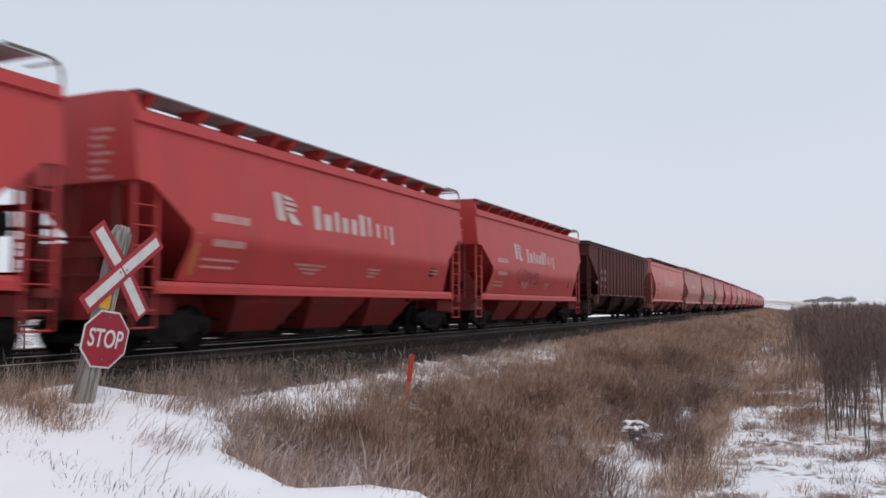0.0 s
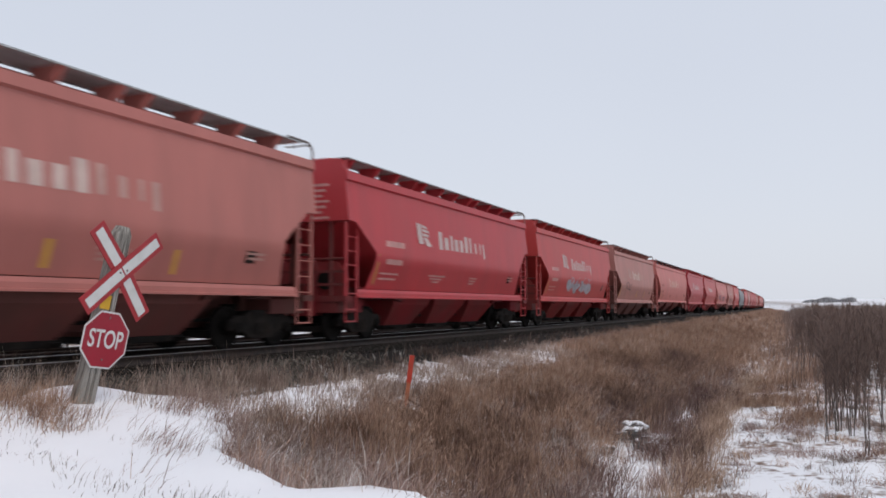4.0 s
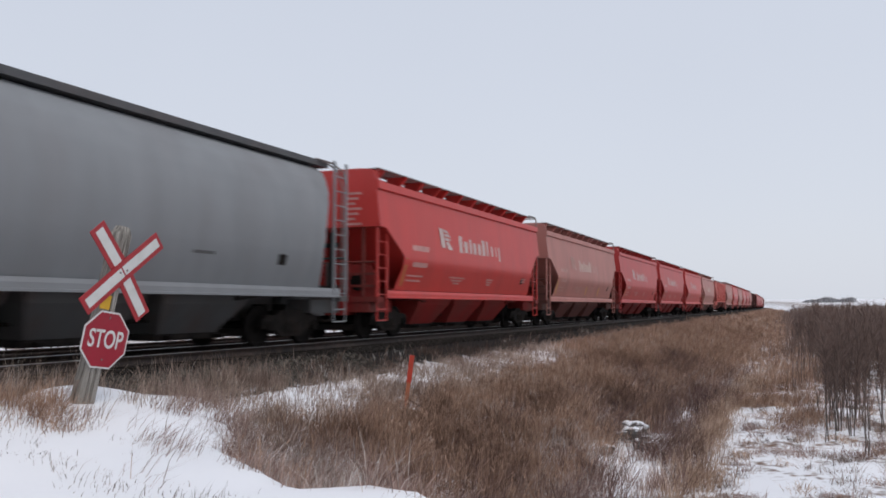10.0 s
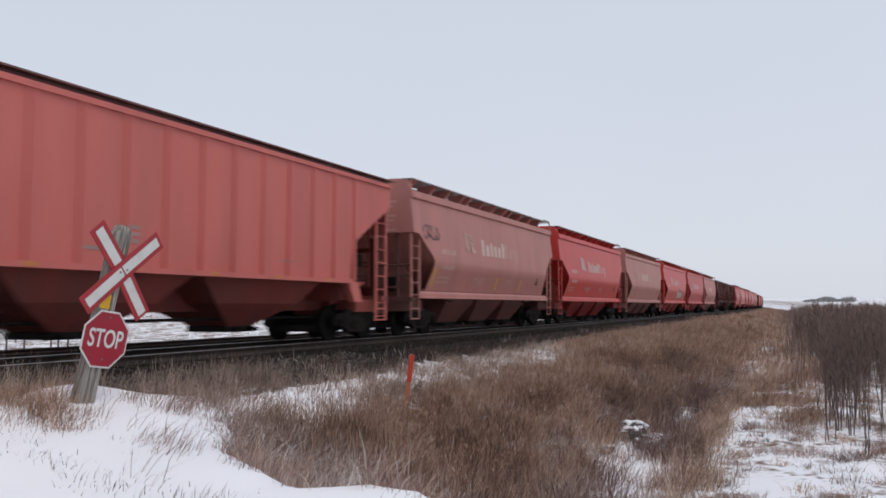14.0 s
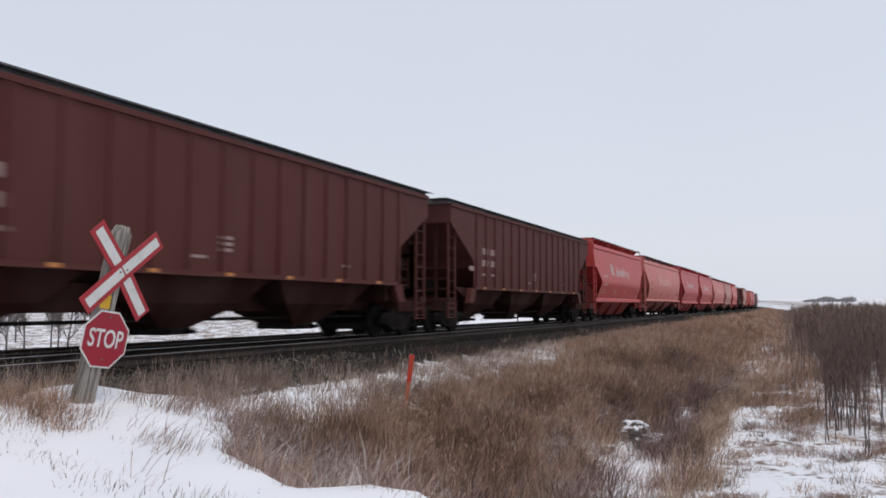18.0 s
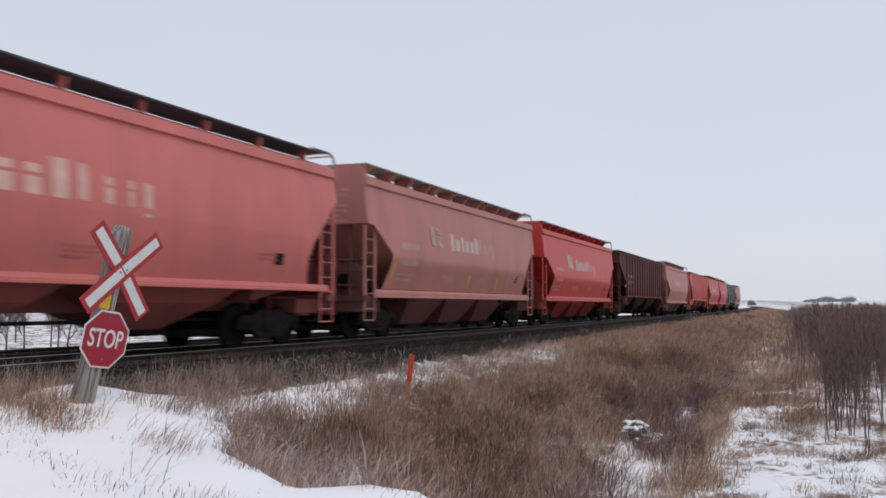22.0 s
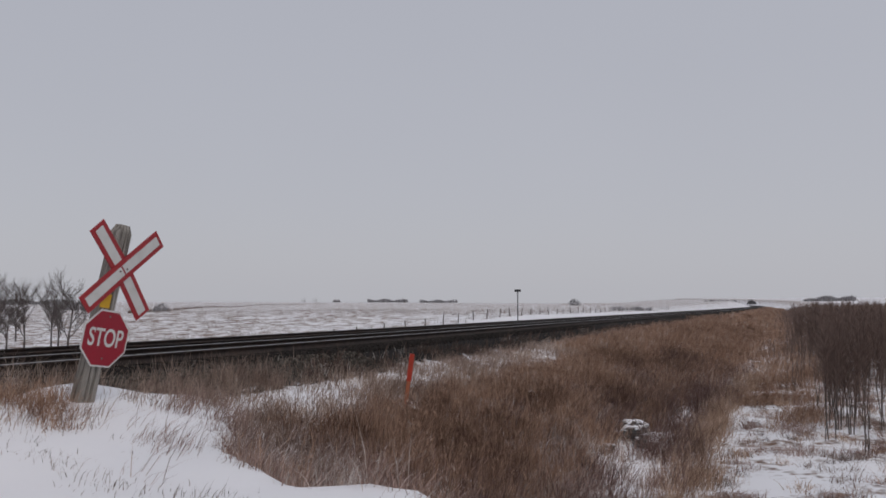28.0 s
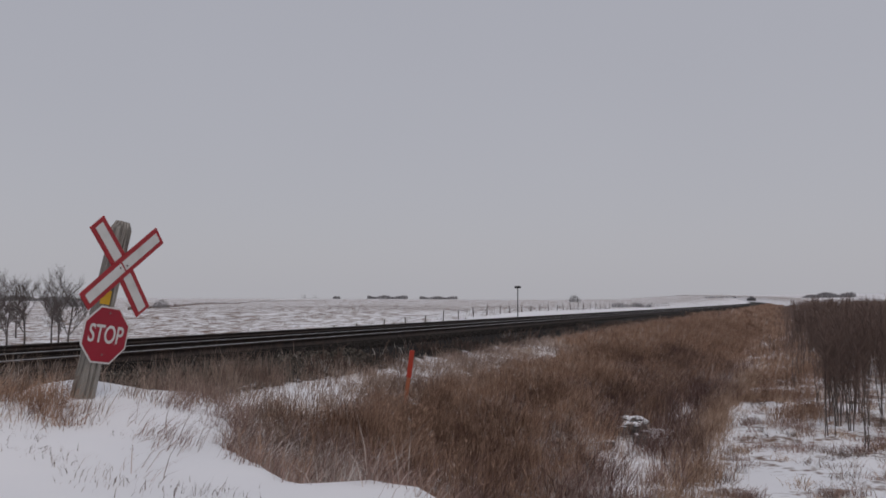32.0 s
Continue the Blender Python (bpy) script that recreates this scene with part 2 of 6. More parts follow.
WEED_GREY = grass_material("grey_dry_weed", (0.11, 0.082, 0.072), (0.34, 0.26, 0.22))
GRASS_FROST = grass_material("frosted_grass", (0.22, 0.15, 0.125), (0.66, 0.58, 0.53))
GRASS_HOAR = grass_material("snow_dusted_weed", (0.34, 0.27, 0.25), (0.86, 0.80, 0.79))
GRASS_TAN = grass_material("tan_ditch_grass", (0.19, 0.115, 0.080), (0.66, 0.48, 0.355))
WEED_PURPLE = grass_material("purple_brown_weed", (0.058, 0.038, 0.034), (0.26, 0.165, 0.145))
GRASS_ROSE = grass_material("rosy_bent_grass", (0.16, 0.095, 0.080), (0.50, 0.36, 0.31))


def ground_material():
    """Snow with dead grass litter, ballast near the rails, by the zone stored on the mesh and by noise."""
    m = bpy.data.materials.new("ground")
    m.use_nodes = True
    n, l = m.node_tree.nodes, m.node_tree.links
    b = n["Principled BSDF"]
    b.inputs["Roughness"].default_value = 0.9
    b.inputs["Specular IOR Level"].default_value = 0.08
    co = n.new("ShaderNodeTexCoord")

    def tex(scale, detail=6.0):
        t = n.new("ShaderNodeTexNoise")
        t.inputs["Scale"].default_value, t.inputs["Detail"].default_value = scale, detail
        l.new(co.outputs["Object"], t.inputs["Vector"])
        return t.outputs["Fac"]

    def math2(op, a, c):
        q = n.new("ShaderNodeMath")
        q.operation = op
        for i, v in enumerate((a, c)):
            if isinstance(v, (int, float)):
                q.inputs[i].default_value = v
            else:
                l.new(v, q.inputs[i])
        return q.outputs[0]

    def ramp(fac, lo, hi, to_lo=0.0, to_hi=1.0):
        q = n.new("ShaderNodeMapRange")
        q.interpolation_type = "SMOOTHSTEP"
        q.inputs["From Min"].default_value, q.inputs["From Max"].default_value = lo, hi
        q.inputs["To Min"].default_value, q.inputs["To Max"].default_value = to_lo, to_hi
        l.new(fac, q.inputs["Value"])
        return q.outputs[0]

    def mix(f, a, c):
        q = n.new("ShaderNodeMix")
        q.data_type = "RGBA"
        l.new(f, q.inputs["Factor"])
        for name, v in (("A", a), ("B", c)):
            if isinstance(v, tuple):
                q.inputs[name].default_value = (*v, 1)
            else:
                l.new(v, q.inputs[name])
        return q.outputs["Result"]

    zone = n.new("ShaderNodeAttribute")
    zone.attribute_name = "zone"
    sep = n.new("ShaderNodeSeparateColor")
    l.new(zone.outputs["Color"], sep.inputs[0])
    snow = mix(ramp(tex(0.35), 0.3, 0.7), (0.80, 0.81, 0.84), (0.86, 0.86, 0.88))
    litter = mix(ramp(tex(9.0), 0.3, 0.7), (0.10, 0.060, 0.040), (0.26, 0.165, 0.11))
    stones = mix(ramp(tex(26.0, 3.0), 0.35, 0.7), (0.007, 0.0065, 0.006), (0.038, 0.033, 0.030))
    # litter wins where its zone value is above a patchy threshold
    patch = math2("ADD", math2("MULTIPLY", tex(0.9), 0.6), math2("MULTIPLY", tex(5.0), 0.5))
    f_lit = ramp(math2("SUBTRACT", sep.outputs["Red"], patch), -0.06, 0.10)
    col = mix(f_lit, snow, litter)
    edge = math2("SUBTRACT", sep.outputs["Green"], math2("MULTIPLY", tex(2.2), 0.9))
    f_st = ramp(edge, -0.05, 0.12)
    gravel = mix(ramp(tex(18.0, 4.0), 0.3, 0.7), (0.042, 0.035, 0.030), (0.165, 0.143, 0.122))
    stones = mix(ramp(math2("ADD", sep.outputs["Blue"], math2("MULTIPLY", tex(3.0), 0.5)), 0.55, 1.0), stones, gravel)
    col = mix(f_st, col, stones)
    l.new(col, b.inputs["Base Color"])
    bp = n.new("ShaderNodeBump")
    bp.inputs["Strength"].default_value, bp.inputs["Distance"].default_value = 0.35, 0.04
    l.new(math2("ADD", tex(3.0), math2("MULTIPLY", tex(22.0), math2("ADD", 0.15, math2("MULTIPLY", f_st, 0.9)))), bp.inputs["Height"])
    l.new(bp.outputs[0], b.inputs["Normal"])
    return m


GROUND = ground_material()


# ---- helpers for building ----
def mesh_of(name, bm, *mats, smooth=False):
    bmesh.ops.recalc_face_normals(bm, faces=bm.faces[:])
    me = bpy.data.meshes.new(name)
    bm.to_mesh(me)
    bm.free()
    for m in mats:
        me.materials.append(m)
    if smooth:
        for p in me.polygons:
            p.use_smooth = True
    return me


def raw_mesh(name, verts, faces, *mats):
    """verts (n, 3), faces: array (m, 3) or (m, 4)."""
    me = bpy.data.meshes.new(name)
    verts, faces = np.asarray(verts, np.float32), np.asarray(faces, np.int32)
    k = faces.shape[1]
    me.vertices.add(len(verts))
    me.vertices.foreach_set("co", verts.ravel())
    me.loops.add(faces.size)
    me.loops.foreach_set("vertex_index", faces.ravel())
    me.polygons.add(len(faces))
    me.polygons.foreach_set("loop_start", np.arange(0, faces.size, k, dtype=np.int32))
    me.update(calc_edges=True)
    for m in mats:
        me.materials.append(m)
    return me


def part(name, bm, mat, parent, label="", smooth=False):
    me = bm if isinstance(bm, bpy.types.Mesh) else mesh_of(name, bm, mat, smooth=smooth)
    ob = new(name, me)
    ob.parent = parent
    if label:
        tagged(ob, label)
    return ob


def box(bm, x0, y0, z0, x1, y1, z1, bevel=0.0):
    v = [bm.verts.new(c) for c in ((x0, y0, z0), (x1, y0, z0), (x1, y1, z0), (x0, y1, z0),
                                   (x0, y0, z1), (x1, y0, z1), (x1, y1, z1), (x0, y1, z1))]
    f = [bm.faces.new([v[i] for i in q]) for q in ((3, 2, 1, 0), (4, 5, 6, 7), (0, 1, 5, 4), (1, 2, 6, 5), (2, 3, 7, 6), (3, 0, 4, 7))]
    if bevel:
        bmesh.ops.bevel(bm, geom=list({e for q in f for e in q.edges}), offset=bevel, segments=1, affect="EDGES")
    return bm


def prism(bm, outline, a, b, axis):
    """A closed outline of (p, q) drawn along an axis from a to b. axis 'x': (y, z); 'y': (x, z); 'z': (x, y)."""
    put = {"x": lambda p, q, r: (r, p, q), "y": lambda p, q, r: (p, r, q), "z": lambda p, q, r: (p, q, r)}[axis]
    lo = [bm.verts.new(put(p, q, a)) for p, q in outline]
    hi = [bm.verts.new(put(p, q, b)) for p, q in outline]
    k = len(outline)
    bm.faces.new(lo)
    bm.faces.new(hi[::-1])
    for i in range(k):
        bm.faces.new((lo[i], hi[i], hi[(i + 1) % k], lo[(i + 1) % k]))
    return bm


def rod(bm, a, b, r0, r1=None, sides=6):
    """A tapered round bar from a to b."""
    a, b = Vector(a), Vector(b)
    r1 = r0 if r1 is None else r1
    way = (b - a).normalized()
    side = way.orthogonal().normalized()
    up = way.cross(side)
    rings = []
    for c, r in ((a, r0), (b, r1)):
        rings.append([bm.verts.new(c + (side * math.cos(i * math.tau / sides) + up * math.sin(i * math.tau / sides)) * r) for i in range(sides)])
    for i in range(sides):
        bm.faces.new((rings[0][i], rings[0][(i + 1) % sides], rings[1][(i + 1) % sides], rings[1][i]))
    bm.faces.new(rings[0][::-1])
    bm.faces.new(rings[1])
    return bm


def tube(bm, points, r, sides=6):
    for a, b in zip(points, points[1:]):
        rod(bm, a, b, r, r, sides)
    return bm


def wheel_disc(bm, c, r, half, sides=20, axis="x"):
    put = (lambda a, u, v: (c[0] + a, c[1] + u, c[2] + v)) if axis == "x" else (lambda a, u, v: (c[0] + u, c[1] + a, c[2] + v))
    prev = None
    for a, rr in ((-half, 0.30 * r), (-half, 0.86 * r), (-half * 1.1, r), (half * 0.8, r * 0.99), (half * 0.9, 0.86 * r), (half * 0.4, 0.80 * r), (half * 0.4, 0.34 * r), (half, 0.28 * r)):
        ring = [bm.verts.new(put(a, rr * math.cos(i * math.tau / sides), rr * math.sin(i * math.tau / sides))) for i in range(sides)]
        if prev:
            for i in range(sides):
                bm.faces.new((prev[i], prev[(i + 1) % sides], ring[(i + 1) % sides], ring[i]))
        else:
            bm.faces.new(ring)
        prev = ring
    bm.faces.new(prev[::-1])
    return bm


# ---- plan of the track ----
def along(s):
    """Ahead and leftward place of the track's middle, and its turn, s metres on."""
    e = max(s - CURVE_FROM, 0.0)
    th = CURVE * e
    if e <= 0:
        return s, 0.0, 0.0
    return CURVE_FROM + math.sin(th) / CURVE, (1 - math.cos(th)) / CURVE, th


def at_track(s, d, z):
    """World place s metres along the track, d metres to its right."""
    u, w, th = along(s)
    return (-(TRACK_D + w) + d * math.cos(th), u + d * math.sin(th), z)


def soft_noise(x, y, scale, seed=0.0):
    return noise.noise(Vector((x * scale, y * scale, seed)))


ACROSS = ((-3000, 12.8), (-1600, 7.6), (-900, 4.7), (-500, 2.6), (-260, 1.0), (-130, 0.1), (-70, -0.6), (-40, -0.75), (-25, -0.75), (-14, -0.85),
          (-9.0, -0.98), (-7.4, -0.9), (-6.3, -0.36), (-2.3, -0.30), (0, -0.2), (1.9, -0.22), (2.2, -0.27), (3.0, -0.58),
          (4.5, -0.85), (5.2, -1.02), (6.5, -1.42), (8.5, -2.05), (10.5, -2.1), (13, -2.0), (20, -1.95), (60, -1.9), (200, -1.0), (700, 1.5), (1600, 5.0), (3000, 12.0))
ACROSS_D, ACROSS_Z = [p[0] for p in ACROSS], [p[1] for p in ACROSS]


# the edge of the road's fill: places across and along the track
EDGE_D, EDGE_S = (-20, 3.0, 4.4, 5.6, 6.4, 7.1, 7.8, 8.2, 8.5, 8.9, 9.2, 9.6, 12.0, 20.0), (10.4, 10.6, 9.7, 8.0, 6.9, 6.35, 5.95, 5.95, 6.3, 6.45, 6.2, 6.1, 5.7, 5.3)


def ground_z(s, d):
    z = float(np.interp(d, ACROSS_D, ACROSS_Z))
    off_bed = min(max((abs(d + 1.8) - 4.6) / 3.0, 0.0), 1.0)
    rough = 0.10 * soft_noise(s, d, 0.45) + 0.05 * soft_noise(s, d, 1.7, 5)
    if abs(d) > 40:
        rough += 0.9 * soft_noise(s, d, 0.012, 9) * min((abs(d) - 40) / 150, 1.0)
    z += rough * off_bed
    if s > 200:
        z += (s - 200) * float(np.interp(d, (-250, 40), (0.0012, 0.0084))) * min(max((abs(d) - 6) / 16, 0.0), 1.0)
    if -95 < d < -9:
        # the field beyond the tracks rises along the line, behind a low snow ridge
        rise = float(np.interp(s, (31, 50, 57.7, 65, 72, 80, 300, 500), (-0.85, -0.70, -0.37, -0.03, 0.26, 0.5, 0.5, 0.0)))
        z += rise * float(np.interp(d, (-95, -60, -15, -11), (0.0, 1.0, 1.0, 0.0)))
        ridge = float(np.interp(s, (50, 53, 62, 73, 89, 140, 260), (0.0, 0.1, 0.52, 0.66, 0.63, 0.5, 0.2)))
        z += ridge * math.exp(-((d + 12.0) / 1.9) ** 2) * (1 + 0.15 * soft_noise(s, d, 0.25, 4))
    # the road's fill, with its shoulder towards the ditch
    shoulder = float(np.interp(d, EDGE_D, EDGE_S)) + 0.14 * soft_noise(s, d, 0.7, 3)
    top = float(np.interp(d, (-60, -12, -5, 3.4, 5.0, 9.0, 14.0, 40), (-1.9, -0.8, -0.25, -0.22, -0.35, -0.62, -0.70, -0.9)))
    top += 0.035 * soft_noise(s, d, 1.1, 7) + 0.02 * soft_noise(s, d, 3.1, 8)
    top -= 0.095 * max(s - 7.6, 0.0)
    top += 0.24 * math.exp(-((d - 3.0) ** 2 / 0.36 + (s - 8.2) ** 2 / 1.0))
    over = s - shoulder
    back = -7.0 - s
    fall = max(over, back, 0.0)
    lift = top - 0.75 * fall - 0.12 * min(fall, 0.3)
    if abs(d) < 2.6:
        return z
    blend = min((abs(d) - 2.6) / 0.7, 1.0)
    return max(z, z + (lift - z) * blend)


def hollow(s, d):
    """Bare, snowy places round the rocks and along the ditch's near side."""
    broken = np.clip(0.80 + 0.45 * np.sin(5.3 * s + 2.0 * np.sin(4.1 * d)) * np.sin(6.1 * d + 1.7 * np.sin(2.9 * s)), 0, 1)
    return broken * (0.9 * np.exp(-((s - 17.9) ** 2 / 1.6 + (d - 8.65) ** 2 / 0.16)) + 0.95 * np.exp(-((s - 15.2) ** 2 / 2.2 + (d - 8.5) ** 2 / 0.16))
            + 0.9 * np.exp(-((s - 15.6) ** 2 / 0.9 + (d - 9.2) ** 2 / 0.07)) + 0.9 * np.exp(-((s - 13.4) ** 2 / 0.8 + (d - 9.1) ** 2 / 0.06))
            + 0.9 * np.exp(-((s - 23.6) ** 2 / 1.0 + (d - 9.0) ** 2 / 0.12)) + 0.8 * np.exp(-((s - 32.5) ** 2 / 3.0 + (d - 8.5) ** 2 / 0.08))
            + 0.8 * np.exp(-((s - 46.0) ** 2 / 60.0 + (d - 9.65) ** 2 / 0.10)) + 0.9 * np.exp(-((s - 8.9) ** 2 / 0.8 + (d - 7.0) ** 2 / 0.10))
            + 0.7 * np.exp(-((s - 13.6) ** 2 / 0.3 + (d - 6.4) ** 2 / 0.05)) + 0.7 * np.exp(-((s - 11.0) ** 2 / 0.3 + (d - 7.4) ** 2 / 0.05)))


def bump(x, a, b, c, e):
    """0 before a, 1 from b to c, 0 after e."""
    return np.interp(x, (a, b, c, e), (0.0, 1.0, 1.0, 0.0))


def shoulder_s(d):
    return np.interp(d, EDGE_D, EDGE_S)


def foot(s, d):
    """1 on the strip of the bank next to the road's fill, 0 further along."""
    return np.interp(s - shoulder_s(d), (1.4, 3.2), (1.0, 0.0)) * bump(d, 4.8, 5.6, 7.4, 8.4)


# ---- ground: one sheet, laid out along the track ----
def spaced(*runs):
    out = []
    for a, b, step in runs:
        out += list(np.arange(a, b, step))
    return out + [runs[-1][1]]


def build_ground():
    ss = spaced((-1500, -300, 200), (-300, -60, 30), (-60, -14, 5), (-14, 0, 0.7), (0, 30, 0.25), (30, 60, 0.6), (60, 130, 2), (130, 400, 10),
                (400, 1000, 50), (1000, 3500, 250))
    dd = spaced((-3000, -900, 300), (-900, -200, 50), (-200, -60, 10), (-60, -14, 2), (-14, -7, 0.7), (-7, 1.5, 0.35), (1.5, 15, 0.22), (15, 30, 1.5),
                (30, 120, 10), (120, 900, 100), (900, 3000, 300))
    verts, zones = [], []
    for s in ss:
        u, w, th = along(s)
        for d in dd:
            z = ground_z(s, d)
            verts.append((-(TRACK_D + w) + d * math.cos(th), u + d * math.sin(th), z))
            natural = float(np.interp(d, ACROSS_D, ACROSS_Z))
            raised = min(max((z - natural - 0.08) / 0.15, 0.0), 1.0) if abs(d) > 2.6 and -14 < s < 16 else 0.0
            lit = float(np.interp(d, (-2000, -500, -60, -30, -9, -7, 2.4, 3.2, 4.2, 5.0, 8.6, 9.6, 11.0, 12.2, 14, 25, 60, 400, 2000),
                                  (0.49, 0.52, 0.55, 0.55, 0.46, 0.3, 0.3, 0.40, 0.46, 0.60, 0.58, 0.48, 0.50, 0.50, 0.50, 0.60, 0.5, 0.46, 0.40)))
            lit = lit * (1 - raised) + 0.20 * raised
            lit -= 0.30 * float(hollow(s, d)) + 0.16 * float(foot(s, d)) * (1 - raised)
            lit -= 0.25 * math.exp(-((d + 12.0) / 2.2) ** 2) * (50 < s < 150)
            stone = float(np.interp(d, (-7.6, -6.6, 2.2, 2.9, 3.6), (0.0, 1.0, 1.0, 0.62, 0.0)))
            if s < 11 and d > 0:
                stone = max(stone, float(np.interp(d, (2.2, 3.0, 3.6), (1.0, 0.8, 0.0)))) * (1 - raised)
            if abs(s) < 5.5 and d < 6:
                stone *= 0.35
            pale = float(np.interp(d, (1.5, 2.1, 3.6), (0.0, 1.0, 1.0))) * float(np.interp(s, (2, 11, 19), (1.0, 0.8, 0.1)))
            zones.append((lit, stone, pale, 1.0))
    n, k = len(ss), len(dd)
    i, j = np.meshgrid(np.arange(n - 1), np.arange(k - 1), indexing="ij")
    a = (i * k + j).ravel()
    me = raw_mesh("ground", verts, np.stack([a, a + 1, a + k + 1, a + k], 1), GROUND)
    layer = me.color_attributes.new("zone", "FLOAT_COLOR", "POINT")
    layer.data.foreach_set("color", np.asarray(zones, np.float32).ravel())
    me.polygons.foreach_set("use_smooth", np.ones(len(me.polygons), bool))
    me.update()
    return tagged(new("ground", me), "snowy ground with dead grass, ditch and ballast bank", "ground", kind="structure")


ground = build_ground()


# ---- the two tracks ----
def build_track(d0, z0, head, label):
    track = tagged(new("railway_track"), label, "track", kind="structure")
    line = [-1000, -300, -100, -40, -10, 0, 10, 20, 30, 45, 60, 80, 100, 130, 170, 220, 280, 350, 430, 520, 620, 740, 880, 1050, 1300, 1600]
    for side in (-1, 1):
        outline = [(-0.07, -0.17), (0.07, -0.17), (0.07, -0.155), (0.012, -0.13), (0.010, -0.05), (0.036, -0.04), (0.036, -0.006),
                   (-0.036, -0.006), (-0.036, -0.04), (-0.010, -0.05), (-0.012, -0.13), (-0.07, -0.155)]
        for name, shape, mat in (("rail", outline, RAIL_SIDE), ("rail_head", [(-0.034, -0.006), (0.034, -0.006), (0.030, 0.0), (-0.030, 0.0)], head)):
            k = len(shape)
            verts = [at_track(s, d0 + side * 0.7525 + p, z0 + q) for s in line for p, q in shape]
            faces = [(i * k + j, i * k + (j + 1) % k, (i + 1) * k + (j + 1) % k, (i + 1) * k + j) for i in range(len(line) - 1) for j in range(k)]
            part(name, raw_mesh(name, verts, faces, mat), mat, track)
    return track


track_main = build_track(0.0, 0.0, RAIL_HEAD, "main line of two steel rails on dark ballast")
track_second = build_track(-4.05, -0.10, RAIL_SIDE, "dull second line of two rails beyond the main line")


# ---- crossing sign on a leaning post ----
def octagon(r, turn=math.pi / 8):
    return [(r * math.cos(turn + i * math.pi / 4), r * math.sin(turn + i * math.pi / 4)) for i in range(8)]


def build_sign():
    sign = tagged(new("crossing_sign"), "leaning weathered wooden post with red-edged white crossbuck and stop sign", "road sign")
    n0 = Vector((math.cos(radians(-3.0)), math.sin(radians(-3.0)), 0))
    r0 = Vector((-n0.y, n0.x, 0))
    up = (Vector((0, 0, 1)) + 0.14 * r0 + 0.10 * n0).normalized()
    right = (r0 - up * r0.dot(up)).normalized()
    back = up.cross(right)
    m = Matrix((right, back, up)).transposed().to_4x4()
    m.translation = (-7.93, 7.45, -0.42)
    sign.matrix_basis = m
    bm = bmesh.new()
    w, h, dp = 0.12, 2.36, 0.17
    rows = []
    for k, (z, sx, sy) in enumerate(((0, 1.06, 1.0), (0.6, 1.0, 1.0), (1.3, 0.97, 0.97), (2.0, 0.93, 0.93), (2.26, 0.90, 0.90), (h, 0.58, 0.6))):
        rows.append([bm.verts.new((x * w * sx + 0.09 + 0.026 * z + 0.006 * math.sin(3 * z + x), (y * dp / 2) * sy + dp / 2 + 0.004 * math.sin(5 * z + y), z)) for x, y in
                     ((-1, -0.8), (-0.8, -1), (-0.52, -1), (-0.46 + 0.05 * math.sin(2 * z), -0.72), (-0.40, -1), (0.10 - 0.04 * z, -1), (0.22 - 0.05 * z, -0.30), (0.34 - 0.05 * z, -1), (0.8, -1), (1, -0.8), (1, 0.8), (0.8, 1), (-0.8, 1), (-1, 0.8))])
    for a, b in zip(rows, rows[1:]):
        for i in range(14):
            bm.faces.new((a[i], a[(i + 1) % 14], b[(i + 1) % 14], b[i]))
    bm.faces.new(rows[-1])
    bm.faces.new(rows[0][::-1])
    part("post", bm, POST_WOOD, sign, "split grey weathered wooden post")
    c = Vector((0.198, 0, 1.806))
    for name, turn, front, length, kink, far in (("crossbuck_blade", 46.6, -0.014, 1.38, radians(5.1), -1), ("crossbuck_blade", -47.0, -0.030, 1.39, radians(-1.0), 1)):
        k = length / 2
        ca, sa = math.cos(kink), math.sin(kink)

        def bent(p, q):
            """The half beyond the middle is turned up a little."""
            return (p, q) if p * far <= 0 else (p * ca - q * sa, p * sa + q * ca)

        bl = part(name, prism(bmesh.new(), [bent(p, q) for p, q in ((-k, -0.122), (0, -0.122), (k, -0.122), (k, 0.122), (0, 0.122), (-k, 0.122))], -0.006, 0.006, "y"), SIGN_RED, sign,
                  "bent crossbuck blade with red edge and white middle")
        bl.matrix_basis = Matrix.Translation((c.x, front, c.z)) @ Matrix.Rotation(radians(turn), 4, "Y")
        for a, b in ((-0.64, -0.012), (0.012, 0.65)):
            part("white_panel", prism(bmesh.new(), [bent(p, q) for p, q in ((a, -0.062), (b, -0.062), (b, 0.062), (a, 0.062))], -0.011, -0.0062, "y"), SIGN_WHITE, bl)
        for b in ((-0.05, 0.02), (0.05, -0.02)):
            part("bolt", wheel_disc(bmesh.new(), (b[0], -0.014, b[1]), 0.014, 0.004, 8, "y"), GALV, bl)
    stop = part("stop_sign", prism(bmesh.new(), octagon(0.375), -0.004, 0.004, "y"), SIGN_WHITE, sign, "red octagonal stop sign with white border and letters")
    stop.matrix_basis = Matrix.Translation((0.1575, -0.012, 0.95))
    part("stop_face", prism(bmesh.new(), octagon(0.352), -0.0075, -0.0042, "y"), STOP_RED, stop)
    for z in (0.27, -0.24):
        part("bolt", wheel_disc(bmesh.new(), (0.0, -0.011, z), 0.012, 0.004, 8, "y"), GALV, stop)
    cu = bpy.data.curves.new("letters", "FONT")
    cu.body, cu.align_x, cu.align_y, cu.size, cu.extrude = "STOP", "CENTER", "CENTER", 0.30, 0.0015
    cu.offset = 0.004
    tmp = new("tmp", cu)
    me = bpy.data.meshes.new_from_object(tmp.evaluated_get(bpy.context.evaluated_depsgraph_get()))
    bpy.data.objects.remove(tmp)
    me.materials.append(SIGN_WHITE)
